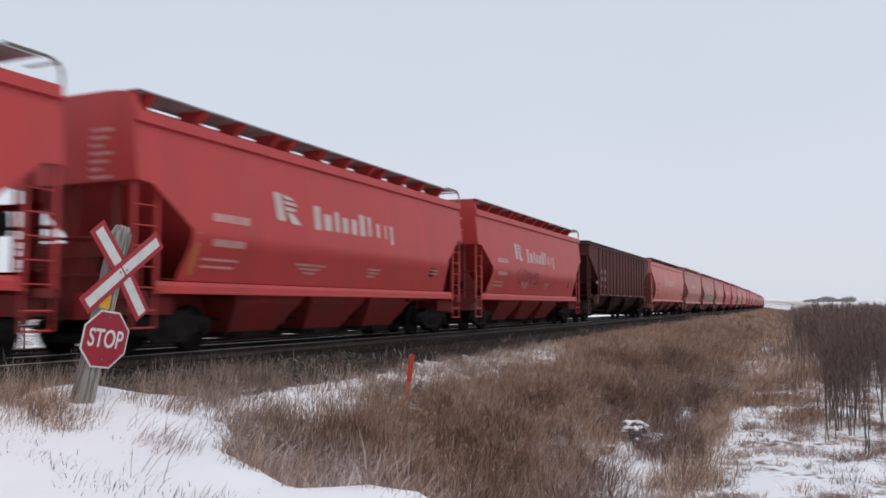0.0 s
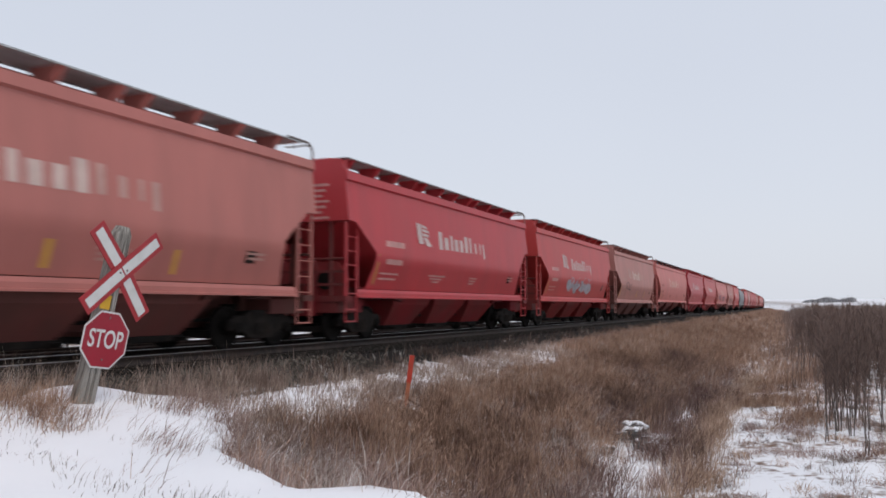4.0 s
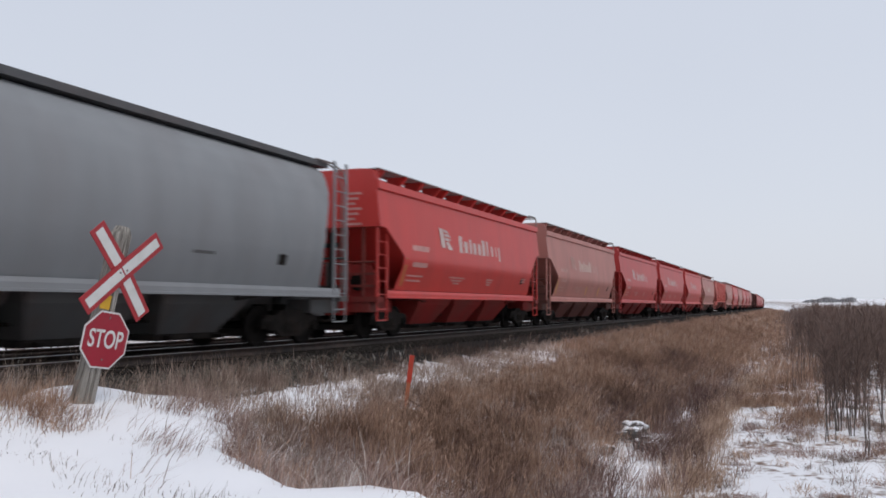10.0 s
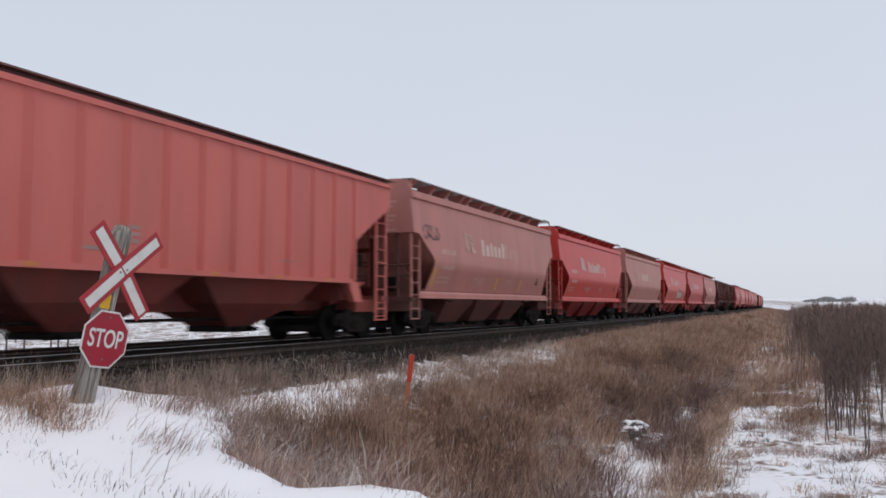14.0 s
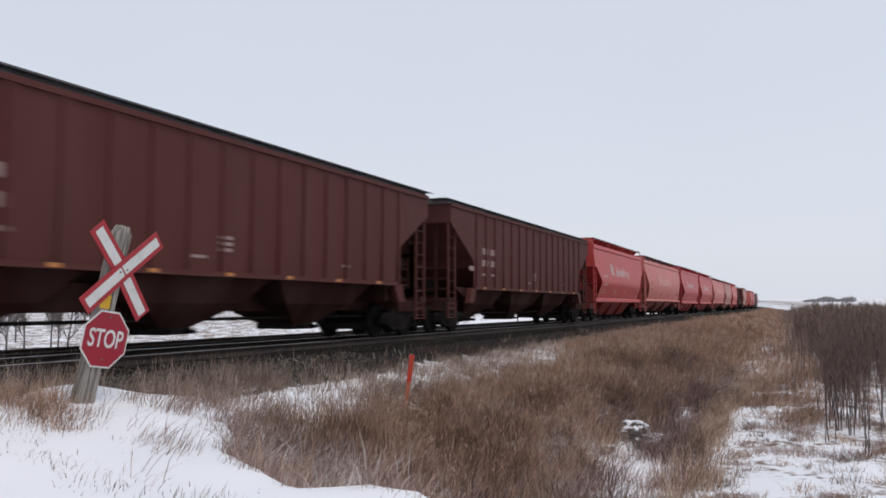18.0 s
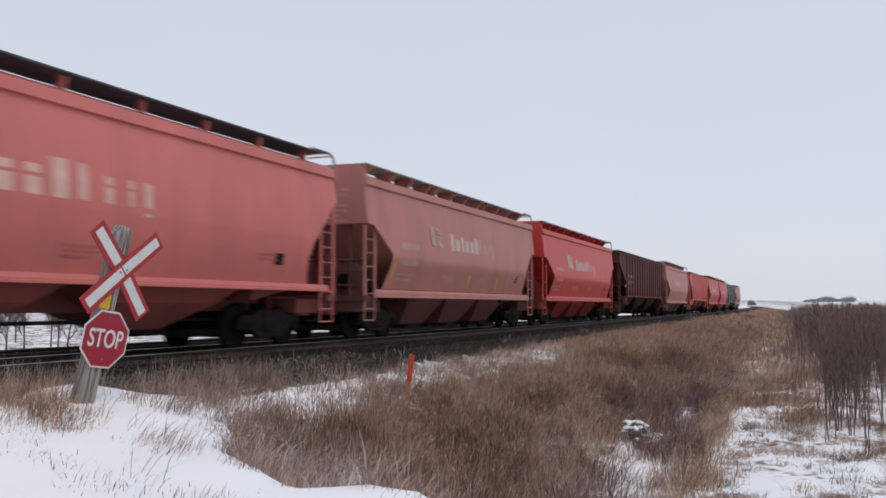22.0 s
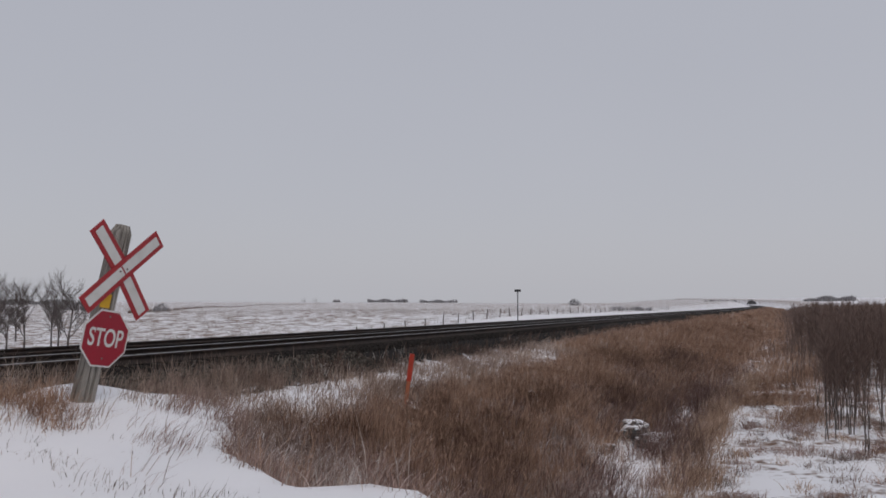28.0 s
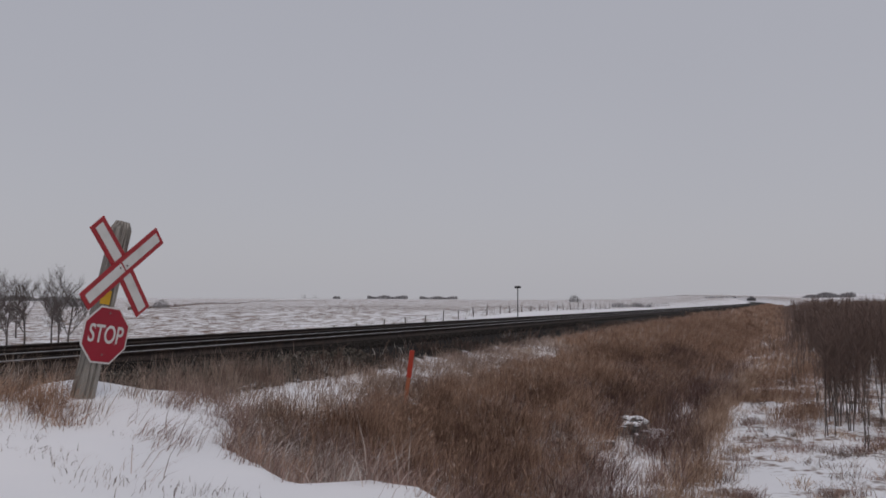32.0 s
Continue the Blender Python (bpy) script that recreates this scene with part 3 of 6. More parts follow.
    letters = part("stop_letters", me, SIGN_WHITE, stop, "white letters reading STOP")
    letters.matrix_basis = Matrix.Translation((0, -0.0095, 0.0)) @ Matrix.Rotation(radians(90), 4, "X") @ Matrix.Diagonal((0.74, 1.02, 1, 1))
    tag = part("number_tag", box(bmesh.new(), -0.075, -0.006, -0.085, 0.075, -0.002, 0.085), TAG_YELLOW, sign, "small yellow tag")
    tag.matrix_basis = Matrix.Translation((0.05, -0.004, 1.40))
    return sign


sign = build_sign()


def build_stake():
    st = tagged(new("marker_stake"), "thin orange marker stake standing in dead grass", "marker post")
    st.matrix_basis = pose(-6.80, 13.92, -1.25, 0, 7.5, 23)
    part("stake", prism(bmesh.new(), [(-0.034, -0.016), (0.034, -0.016), (0.038, 0.0), (0.034, 0.016), (-0.034, 0.016)], 0, 0.80, "z"), STAKE_FADED, st, "faded orange lower stake")
    part("sleeve", prism(bmesh.new(), [(-0.042, -0.022), (0.042, -0.022), (0.047, 0.0), (0.042, 0.022), (-0.042, 0.022)], 0.76, 1.26, "z"), STAKE_ORANGE, st, "bright orange-red top sleeve")
    return st


stake = build_stake()


# ---- covered hoppers ----
def outline_a():
    return [(1.34, 1.36), (1.44, 1.70), (1.545, 2.00), (1.595, 2.18), (1.60, 2.32), (1.585, 2.5), (1.54, 2.95), (1.49, 3.4), (1.415, 4.06), (1.475, 4.10), (1.455, 4.30), (1.28, 4.36), (0.7, 4.44)]


def outline_b():
    return [(1.38, 1.36), (1.48, 1.7), (1.56, 2.1), (1.60, 2.5), (1.58, 2.85), (1.53, 3.25), (1.46, 3.65), (1.38, 4.0), (1.44, 4.03), (1.40, 4.24), (1.2, 4.34), (0.7, 4.42)]


def outline_c():
    return [(1.30, 1.30), (1.46, 1.7), (1.56, 2.1), (1.61, 2.5), (1.60, 2.9), (1.53, 3.3), (1.41, 3.65), (1.24, 3.95), (1.04, 4.2), (0.8, 4.36), (0.4, 4.46)]


def outline_r():
    return [(1.50, 1.52), (1.52, 2.2), (1.53, 3.0), (1.53, 3.9), (1.53, 4.14), (1.48, 4.20), (1.2, 4.26), (0.6, 4.34)]


class Shape:
    def __init__(self, outline, body, pitch, cut, truck_in, sill=True, ribs=0, centres=(-2.95, 0.0, 2.95), bottom=0.85, flare=1.48, low=0.22, keel=0.46, lean=0.62, wide=1.0, supports=13, wedge=True, roof="board"):
        self.outline, self.body, self.pitch, self.cut, self.truck_in = outline, body, pitch, cut, truck_in
        self.sill, self.ribs, self.centres, self.bottom, self.flare, self.low, self.keel, self.lean, self.wide = sill, ribs, centres, bottom, flare, low, keel, lean, wide
        self.supports, self.wedge, self.roof = supports, wedge, roof
        self.knee = 2.30 if roof != "none" else 0.0

    def half_width(self, z):
        return float(np.interp(z, [p[1] for p in self.outline], [p[0] for p in self.outline]))

    def reach(self, z):
        """Half length of the side sheet at the height z."""
        return self.body / 2 - float(np.interp(z, [c[0] for c in self.cut], [c[1] for c in self.cut]))


SHAPE_A = Shape(outline_a(), 14.8, 16.335, ((1.3, 1.22), (1.45, 1.20), (2.0, 1.34), (2.33, 1.34), (3.04, 0.36), (3.06, 0.0)), 1.85)
SHAPE_B = Shape(outline_b(), 18.9, 20.38, ((1.3, 1.05), (1.6, 1.25), (2.0, 1.30), (2.4, 1.10), (2.8, 0.72), (3.1, 0.40), (3.38, 0.12), (3.40, 0.0)), 2.1,
                centres=(-4.75, -0.35, 4.05), bottom=0.40, flare=2.2, low=0.33, keel=0.78, lean=0.60, wide=0.78, supports=11, wedge=False)
SHAPE_C = Shape(outline_c(), 18.7, 20.38, ((1.3, 1.1), (1.7, 1.25), (2.2, 1.32), (2.7, 1.28), (3.1, 1.15), (3.5, 0.95), (3.9, 0.72), (4.2, 0.55), (4.5, 0.4)), 1.9,
                centres=(-4.4, -1.45, 1.45, 4.4), bottom=0.85, flare=1.4, low=0.24, keel=0.60, lean=0.7, supports=0)
SHAPE_R = Shape(outline_r(), 18.84, 20.38, ((1.5, 2.10), (2.45, 2.05), (3.58, 0.02), (3.60, 0.0)), 1.02, sill=False, ribs=16, centres=(-5.55, -0.45, 4.15), bottom=0.40, flare=2.2, low=0.33, keel=0.78, lean=0.60, wide=0.78, supports=0, roof="lid")
RIB_STEP = 0.97
# places of the roof brackets along the short hoppers: two close pairs at the hatch joints
BRACKETS = (-6.9, -5.45, -4.25, -2.97, -2.35, -1.03, 0.23, 1.5, 2.15, 3.5, 4.8, 6.15)


def body_mesh(shape, mat):
    bm = bmesh.new()
    pts = []
    fine = [shape.outline[0]]
    for (x0, z0), (x1, z1) in zip(shape.outline, shape.outline[1:]):
        marks = sorted(z for z, _ in shape.cut if min(z0, z1) + 0.03 < z < max(z0, z1) - 0.03)
        for z in marks:
            fine.append((x0 + (x1 - x0) * (z - z0) / (z1 - z0), z))
        fine.append((x1, z1))
    rows, inner = {}, {}

    def depth(z):
        """How far the end sheet stands in from the side sheet's edge."""
        return max(shape.knee - z, 0.0) * 1.7

    for side in (1, -1):
        for end in (-1, 1):
            rows[side, end] = [bm.verts.new((side * x, end * shape.reach(z), z)) for x, z in fine]
            inner[side, end] = [v if depth(z) == 0 else bm.verts.new((side * (x - 0.03), end * (shape.reach(z) - depth(z)), z)) for v, (x, z) in zip(rows[side, end], fine)]
    k = len(fine)
    for i in range(k - 1):
        for side in (1, -1):
            bm.faces.new((rows[side, -1][i], rows[side, 1][i], rows[side, 1][i + 1], rows[side, -1][i + 1]))
            for end in (-1, 1):
                loop = []
                for v in (rows[side, end][i], rows[side, end][i + 1], inner[side, end][i + 1], inner[side, end][i]):
                    if v not in loop:
                        loop.append(v)
                if len(loop) > 2:
                    bm.faces.new(loop)
        for end in (-1, 1):
            bm.faces.new((inner[1, end][i], inner[1, end][i + 1], inner[-1, end][i + 1], inner[-1, end][i]))
    bm.faces.new([inner[1, -1][0], inner[1, 1][0], inner[-1, 1][0], inner[-1, -1][0]])
    bm.faces.new([rows[1, -1][-1], rows[1, 1][-1], rows[-1, 1][-1], rows[-1, -1][-1]])
    me = mesh_of("body", bm, mat, smooth=True)
    me.set_sharp_from_angle(angle=radians(22))
    return me


def side_plate(bm, shape, y0, y1, z0, z1, proud=0.006):
    """A thin painted patch on the side that faces the road, following the side's lean."""
    steps = max(1, int((z1 - z0) / 0.25))
    zs = [z0 + (z1 - z0) * i / steps for i in range(steps + 1)]
    front = [[bm.verts.new((shape.half_width(z) + proud, y, z)) for y in (y0, y1)] for z in zs]
    for a, b in zip(front, front[1:]):
        bm.faces.new((a[0], a[1], b[1], b[0]))
    return bm


def tri_plate(bm, shape, pts, proud=0.018):
    bm.faces.new([bm.verts.new((shape.half_width(z) + proud, y, z)) for y, z in pts])
    return bm


def build_truck(car, y):
    truck = new("truck")
    truck.parent = car
    truck.location = (0, y, 0)
    truck.name = "truck"
    part("bolster", box(bmesh.new(), -1.1, -0.30, 0.34, 1.1, 0.30, 0.80, 0.03), IRON, truck)
    for e in (-1, 1):
        bm = box(bmesh.new(), -0.68, min(e * 0.40, e * 1.25), 0.24, 0.68, max(e * 0.40, e * 1.25), 0.40)
        box(bm, -0.66, min(e * 0.34, e * 0.42), 0.38, 0.66, max(e * 0.34, e * 0.42), 0.95)
        part("brake_beam", bm, IRON, truck)
    frame_line = [(-1.12, 0.40), (-1.12, 0.60), (-0.98, 0.70), (-0.62, 0.70), (-0.40, 0.82), (0.40, 0.82), (0.62, 0.70), (0.98, 0.70), (1.12, 0.60), (1.12, 0.40),
                  (0.70, 0.40), (0.42, 0.22), (-0.42, 0.22), (-0.70, 0.40)]
    for side in (-1, 1):
        x = side * 1.0
        f = part("sideframe", prism(bmesh.new(), frame_line, x - 0.08, x + 0.08, "x"), IRON, truck)
        for e in (-1, 1):
            part("bearing_cap", wheel_disc(bmesh.new(), (x + side * 0.10, e * 0.89, 0.457), 0.12, 0.05, 10), WHEEL_IRON, truck)
        bm = bmesh.new()
        for k in (-0.2, 0, 0.2):
            rod(bm, (x + side * 0.09, k, 0.3), (x + side * 0.09, k, 0.56), 0.06, 0.06, 8)
        part("spring", bm, IRON, truck)
    for e in (-1, 1):
        bm = bmesh.new()
        rod(bm, (-0.95, 0, 0), (0.95, 0, 0), 0.085, 0.085, 8)
        for side in (-1, 1):
            wheel_disc(bm, (side * 0.755, 0, 0), 0.457, side * 0.068, 22)
        ws = part("wheelset", bm, WHEEL_IRON, truck, smooth=False)
        ws.location = (0, e * 0.89, 0.457)
        ws["spin"] = 1
    return truck


def ladder(bm, x, y0, y1, z0, z1, step=0.36):
    for y in (y0, y1):
        box(bm, x - 0.025, y - 0.035, z0, x + 0.025, y + 0.035, z1)
    z = z0 + 0.12
    while z < z1 - 0.05:
        rod(bm, (x, y0, z), (x, y1, z), 0.014, 0.014, 5)
        z += step
    return bm


def build_lead_end(car, half, shape, grimy_shaded, sheet):
    """Railing, ladder, lower end sheet and brake wheel on the leading end."""
    end = -1
    bm = bmesh.new()
    for z in (1.45, 1.78):
        box(bm, -1.42, end * (half - 0.1) - 0.025, z - 0.03, 1.42, end * (half - 0.1) + 0.025, z + 0.03)
    for x in (-0.45, 0.5):
        box(bm, x - 0.03, end * (half - 0.1) - 0.025, 1.1, x + 0.03, end * (half - 0.1) + 0.025, 2.1)
    part("end_railing", bm, grimy_shaded, car)
    bm = bmesh.new()
    for x in (-1.15, -0.55):
        rod(bm, (x, end * (half - 0.02), 1.0), (x, end * (half - 0.02), min(shape.cut[-1][0], 3.6)), 0.025, 0.025, 5)
    for k in range(6):
        rod(bm, (-1.15, end * (half - 0.02), 1.25 + 0.36 * k), (-0.55, end * (half - 0.02), 1.25 + 0.36 * k), 0.018, 0.018, 5)
    part("end_ladder", bm, grimy_shaded, car)
    if shape.sill:
        bm = prism(bmesh.new(), [(-1.30, 1.16), (1.34, 1.16), (1.34, 1.62), (1.05, 2.04), (-1.05, 2.04), (-1.30, 1.62)], end * (half - 0.34), end * (half - 0.30), "y")
        part("end_sheet", bm, sheet if shape.wedge else grimy_shaded, car)
    else:
        part("brake_cylinder", rod(bmesh.new(), (0.1, end * (half - 0.5), 1.42), (-0.75, end * (half - 0.5), 1.42), 0.16, 0.16, 10), IRON, car)
    part("brake_wheel", wheel_disc(bmesh.new(), (0.72, end * (half - 0.24), 1.56), 0.24, 0.03, 14, "y"), IRON, car)


def build_trail_end(car, half, shape, grimy_shaded, sheet):
    """Air reservoir, valves and braces on the trailing end."""
    y = half - 0.55
    bm = rod(bmesh.new(), (-0.95, y, 1.62), (0.35, y, 1.62), 0.20, 0.20, 12)
    rod(bm, (-0.95, y, 1.62), (-1.02, y, 1.62), 0.20, 0.10, 12)
    rod(bm, (0.35, y, 1.62), (0.42, y, 1.62), 0.20, 0.10, 12)
    part("air_reservoir", bm, IRON, car)
    bm = box(bmesh.new(), 0.52, y - 0.16, 1.95, 0.92, y + 0.16, 2.32, 0.04)
    rod(bm, (0.72, y, 1.95), (0.72, y, 1.2), 0.035, 0.035, 6)
    rod(bm, (0.60, y, 2.1), (-0.6, y + 0.1, 2.25), 0.03, 0.03, 6)
    rod(bm, (-0.6, y + 0.1, 2.25), (-0.6, y, 1.7), 0.03, 0.03, 6)
    part("brake_valve", bm, IRON, car)
    if not shape.sill:
        # plate added to darken the opening under the roof's overhang
        part("end_sheet", box(bmesh.new(), -1.44, half - 0.09, 2.85, 1.44, half - 0.05, 3.60), grimy_shaded, car)
    xs, zs = (-1.3, -1.02, -0.88, 0.08, 0.22, 1.01, 1.15, 1.3), (1.1, 1.16, 1.42, 2.36, 2.48, 2.75)
    bm = bmesh.new()
    v = [[bm.verts.new((x, half - 0.17, z)) for z in zs] for x in xs]
    web = [bm.faces.new((v[i][k], v[i + 1][k], v[i + 1][k + 1], v[i][k + 1])) for i in range(7) for k in range(5) if i in (1, 3, 5) or (k in (1, 3))]
    bmesh.ops.solidify(bm, geom=web, thickness=0.06)
    part("end_brace", bm, sheet, car)


def grating(bm, x0, x1, y0, y1, z, bars):
    """A slotted walkway in one piece: flat bars joined at their ends, with turned-down edges."""
    step = (x1 - x0) / bars
    xs = [x for k in range(bars) for x in (x0 + (k + 0.06) * step, x0 + (k + 0.94) * step)]
    ys = (y0, y0 + 0.06, y1 - 0.06, y1)
    v = [[bm.verts.new((x, y, z)) for y in ys] for x in xs]
    faces = [bm.faces.new((v[i][j], v[i + 1][j], v[i + 1][j + 1], v[i][j + 1])) for i in range(len(xs) - 1) for j in range(3) if j != 1 or i % 2 == 0]
    for row in (v[0], v[-1]):
        low = [bm.verts.new((q.co.x, q.co.y, z - 0.03)) for q in row]
        faces += [bm.faces.new((row[j], row[j + 1], low[j + 1], low[j])) for j in range(3)]
    bmesh.ops.recalc_face_normals(bm, faces=faces)
    bmesh.ops.solidify(bm, geom=faces, thickness=0.004)
    return bm


def build_hopper_car(kind, shape, mat, grimy_shaded, bays, label):
    car = tagged(new("hopper_car"), label, "railcar", "cars of the freight train")
    half, ph = shape.body / 2, shape.pitch / 2 - 0.45
    part("body", body_mesh(shape, mat), mat, car)
    sill_z0, sill_z1 = (1.24 if kind == "B" else 1.12), (1.34 if kind == "B" else 1.28)
    for side in (1, -1):
        if shape.sill:
            bm = bmesh.new()
            y = half - 0.66 if kind == "A" else half - 0.3
            xo, xi = (1.50 if kind == "B" else 1.46), 1.34
            prism(bm, [(side * xi, sill_z0), (side * xo, sill_z0), (side * xo, sill_z0 + 0.04), (side * (xo - 0.03), sill_z0 + 0.05), (side * (xo - 0.03), sill_z1 - 0.02),
                       (side * (xo - 0.06), sill_z1 + 0.06), (side * xi, sill_z1 + 0.06)], -y, y, "y")
            part("side_sill", bm, mat, car)
        for end in (-1, 1):
            bm = bmesh.new()
            ye = end * (half - 0.04)
            top = shape.cut[-1][0] if shape.roof != "round" else 4.2
            ladder(bm, side * 1.42, ye, ye - end * 0.56, 1.1 if shape.sill else 0.5, top - 0.03 if shape.sill else 4.0)
            part("ladder", bm, mat, car)
            bm = bmesh.new()
            for yy in (ye, ye - end * 0.56):
                rod(bm, (side * 1.42, yy, 1.15), (side * 1.42, yy, 0.50), 0.02, 0.02, 5)
            rod(bm, (side * 1.42, ye, 0.52), (side * 1.42, ye - end * 0.56, 0.52), 0.02, 0.02, 5)
            rod(bm, (side * 1.42, ye, 0.82), (side * 1.42, ye - end * 0.56, 0.82), 0.02, 0.02, 5)
            part("stirrup_step", bm, mat, car)
    for end in (-1, 1):
        bm = bmesh.new()
        y0, y1 = sorted((end * (half - 1.5), end * ph))
        box(bm, -0.55, y0, 0.66, 0.55, y1, 1.12)
        ya, yb = sorted((end * (half + 0.02), end * (half - 0.35)))
        box(bm, -1.46, ya, 1.02, 1.46, yb, 1.16)
        box(bm, -1.20, min(end * half, end * (half - 1.3)), 0.74, 1.20, max(end * half, end * (half - 1.3)), 1.06)
        part("end_platform", bm, grimy_shaded, car)
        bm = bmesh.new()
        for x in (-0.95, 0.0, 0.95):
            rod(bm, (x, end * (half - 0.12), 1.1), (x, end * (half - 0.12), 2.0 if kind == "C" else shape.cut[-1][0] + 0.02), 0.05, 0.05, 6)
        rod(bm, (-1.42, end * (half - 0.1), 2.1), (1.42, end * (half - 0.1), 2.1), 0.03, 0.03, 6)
        part("end_post", bm, grimy_shaded, car)
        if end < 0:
            build_lead_end(car, half, shape, grimy_shaded, bays)
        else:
            build_trail_end(car, half, shape, grimy_shaded, bays)
        bm = bmesh.new()
        y0, y1 = sorted((end * ph, end * (shape.pitch / 2 + 0.03)))
        box(bm, -0.10, y0, 0.72, 0.10, y1, 0.98, 0.02)
        box(bm, -0.17, min(end * (ph + 0.2), end * (shape.pitch / 2)), 0.68, 0.17, max(end * (ph + 0.2), end * (shape.pitch / 2)), 1.02, 0.03)
        part("coupler", bm, IRON, car)
        bm = bmesh.new()
        tube(bm, [(0.3, end * (ph + 0.05), 0.8), (0.32, end * (ph + 0.2), 0.55), (0.3, end * (ph + 0.42), 0.5)], 0.03)
        part("brake_hose", bm, IRON, car)
        build_truck(car, end * (half - shape.truck_in) + (0.42 * end if kind == "A" else 0.0))
    # hopper bays and their outlet gates
    top_z = 1.40 if shape.sill else 1.53
    for i, mid in enumerate(shape.centres):
        g = shape.bottom
        bm = bmesh.new()
        rings = []
        for z, hx, hy in ((shape.low + 0.12, 0.66 * shape.wide, g), (0.95, min(1.32 * shape.wide, 1.12), g + (shape.flare - g) * shape.lean), (top_z, 1.30, shape.flare)):
            near = half - 1.25 if z > 1.2 else half - shape.truck_in - 1.45
            rings.append([bm.verts.new((x, min(max(mid + e * hy, -near), near), z)) for x, e in ((-hx, -1), (hx, -1), (hx, 1), (-hx, 1))])
        for a, b in zip(rings, rings[1:]):
            for k in range(4):
                bm.faces.new((a[k], a[(k + 1) % 4], b[(k + 1) % 4], b[k]))
        bm.faces.new(rings[0][::-1])
        bm.faces.new(rings[-1])
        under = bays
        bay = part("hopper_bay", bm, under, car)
        bm = box(bmesh.new(), -0.70 * shape.wide, mid - g - 0.08, shape.low, 0.70 * shape.wide, mid + g + 0.08, shape.low + 0.13, 0.02)
        for e in (-1, 1):
            box(bm, 0.70 * shape.wide, mid + e * (g - 0.1) - 0.05, shape.low + 0.02, 0.98 * shape.wide, mid + e * (g - 0.1) + 0.05, shape.low + 0.10)
        part("outlet_gate", bm, IRON, bay)
    part("centre_sill", box(bmesh.new(), -0.28, -half + 1.3, shape.keel, 0.28, half - 1.3, 1.3), grimy_shaded, car)
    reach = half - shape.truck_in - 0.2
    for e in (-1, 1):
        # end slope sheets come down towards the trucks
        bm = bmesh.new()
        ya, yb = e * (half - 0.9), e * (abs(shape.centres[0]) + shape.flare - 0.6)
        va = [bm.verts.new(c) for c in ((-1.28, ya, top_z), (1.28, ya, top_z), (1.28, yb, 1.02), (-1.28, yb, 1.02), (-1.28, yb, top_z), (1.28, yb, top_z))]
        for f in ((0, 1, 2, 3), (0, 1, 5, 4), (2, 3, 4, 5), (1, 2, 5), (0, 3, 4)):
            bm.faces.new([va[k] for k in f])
        part("slope_sheet", bm, BAY_DARK if kind == "C" else grimy_shaded, car)
    bm = bmesh.new()
    rod(bm, (0.55, -reach, 0.62), (0.55, reach, 0.62), 0.035, 0.035, 6)
    part("brake_pipe", bm, IRON, car)
    part("air_tank", rod(bmesh.new(), (-0.7, 0.2, 0.95), (-0.7, 1.3, 0.95), 0.2, 0.2, 10), IRON, car)
    # roof
    if shape.roof == "board":
        top = shape.outline[-1][1]
        board = 4.67 if shape.wedge else 4.57
        for side in (1, -1):
            if shape.supports:
                part("running_board", grating(bmesh.new(), min(side * 0.62, side * 1.44), max(side * 0.62, side * 1.44), -half + 0.1, half - 0.4, board, 20), WALKWAY if shape.wedge else DARK_GRATING, car, "grey steel grating running board" if shape.wedge else "dark steel grating running board")
            else:
                part("running_board", box(bmesh.new(), min(side * 0.45, side * 0.95), -half + 0.12, 4.40, max(side * 0.45, side * 0.95), half - 0.12, 4.54), ROOF_DARK, car, "dark steel running board")
        wide = 0.64 if shape.supports else 0.4
        part("hatch_cover", prism(bmesh.new(), [(-wide, top - 0.12), (wide, top - 0.12), (wide - 0.06, board - 0.06), (0.0, board), (0.06 - wide, board - 0.06)], -half + 0.02, half - 0.5, "y"), mat, car)
        if shape.supports:
            part("end_cap", prism(bmesh.new(), [(-1.40, 4.30), (1.40, 4.30), (1.28, board - 0.05), (0.9, board - 0.004), (-0.9, board - 0.004), (-1.28, board - 0.05)], -half + 0.004, -half + 0.22, "y"), mat, car)
        places = () if not shape.supports else BRACKETS if shape.wedge else [-half + 0.35 + i * (shape.body - 1.3) / max(shape.supports - 1, 1) for i in range(shape.supports)]
        for y in places:
            for side in (1, -1):
                bm = bmesh.new()
                if shape.wedge:
                    prism(bm, [(side * 0.75, 4.40), (side * 1.12, 4.35), (side * 1.40, board - 0.002), (side * 0.75, board - 0.002)], y - 0.08, y + 0.08, "y")
                else:
                    prism(bm, [(side * 1.02, 4.36), (side * 1.16, 4.32), (side * 1.20, board - 0.002), (side * 1.06, board - 0.002)], y - 0.05, y + 0.05, "y")
                part("board_bracket", bm, mat, car)
        if not shape.supports:
            for side in (1, -1):
                for e in (-1, 1):
                    bm = bmesh.new()
                    for x in (1.42, 1.30):
                        tube(bm, [(side * (x - 0.5), e * (half - 0.7), 4.56), (side * (x - 0.3), e * (half - 0.25), 4.50), (side * (x - 0.1), e * (half - 0.06), 4.30),
                                  (side * x, e * (half - 0.03), 3.9), (side * x, e * (half - 0.03), 1.3)], 0.025)
                    part("handrail", bm, GALV, car, "bent grey steel grab rail")
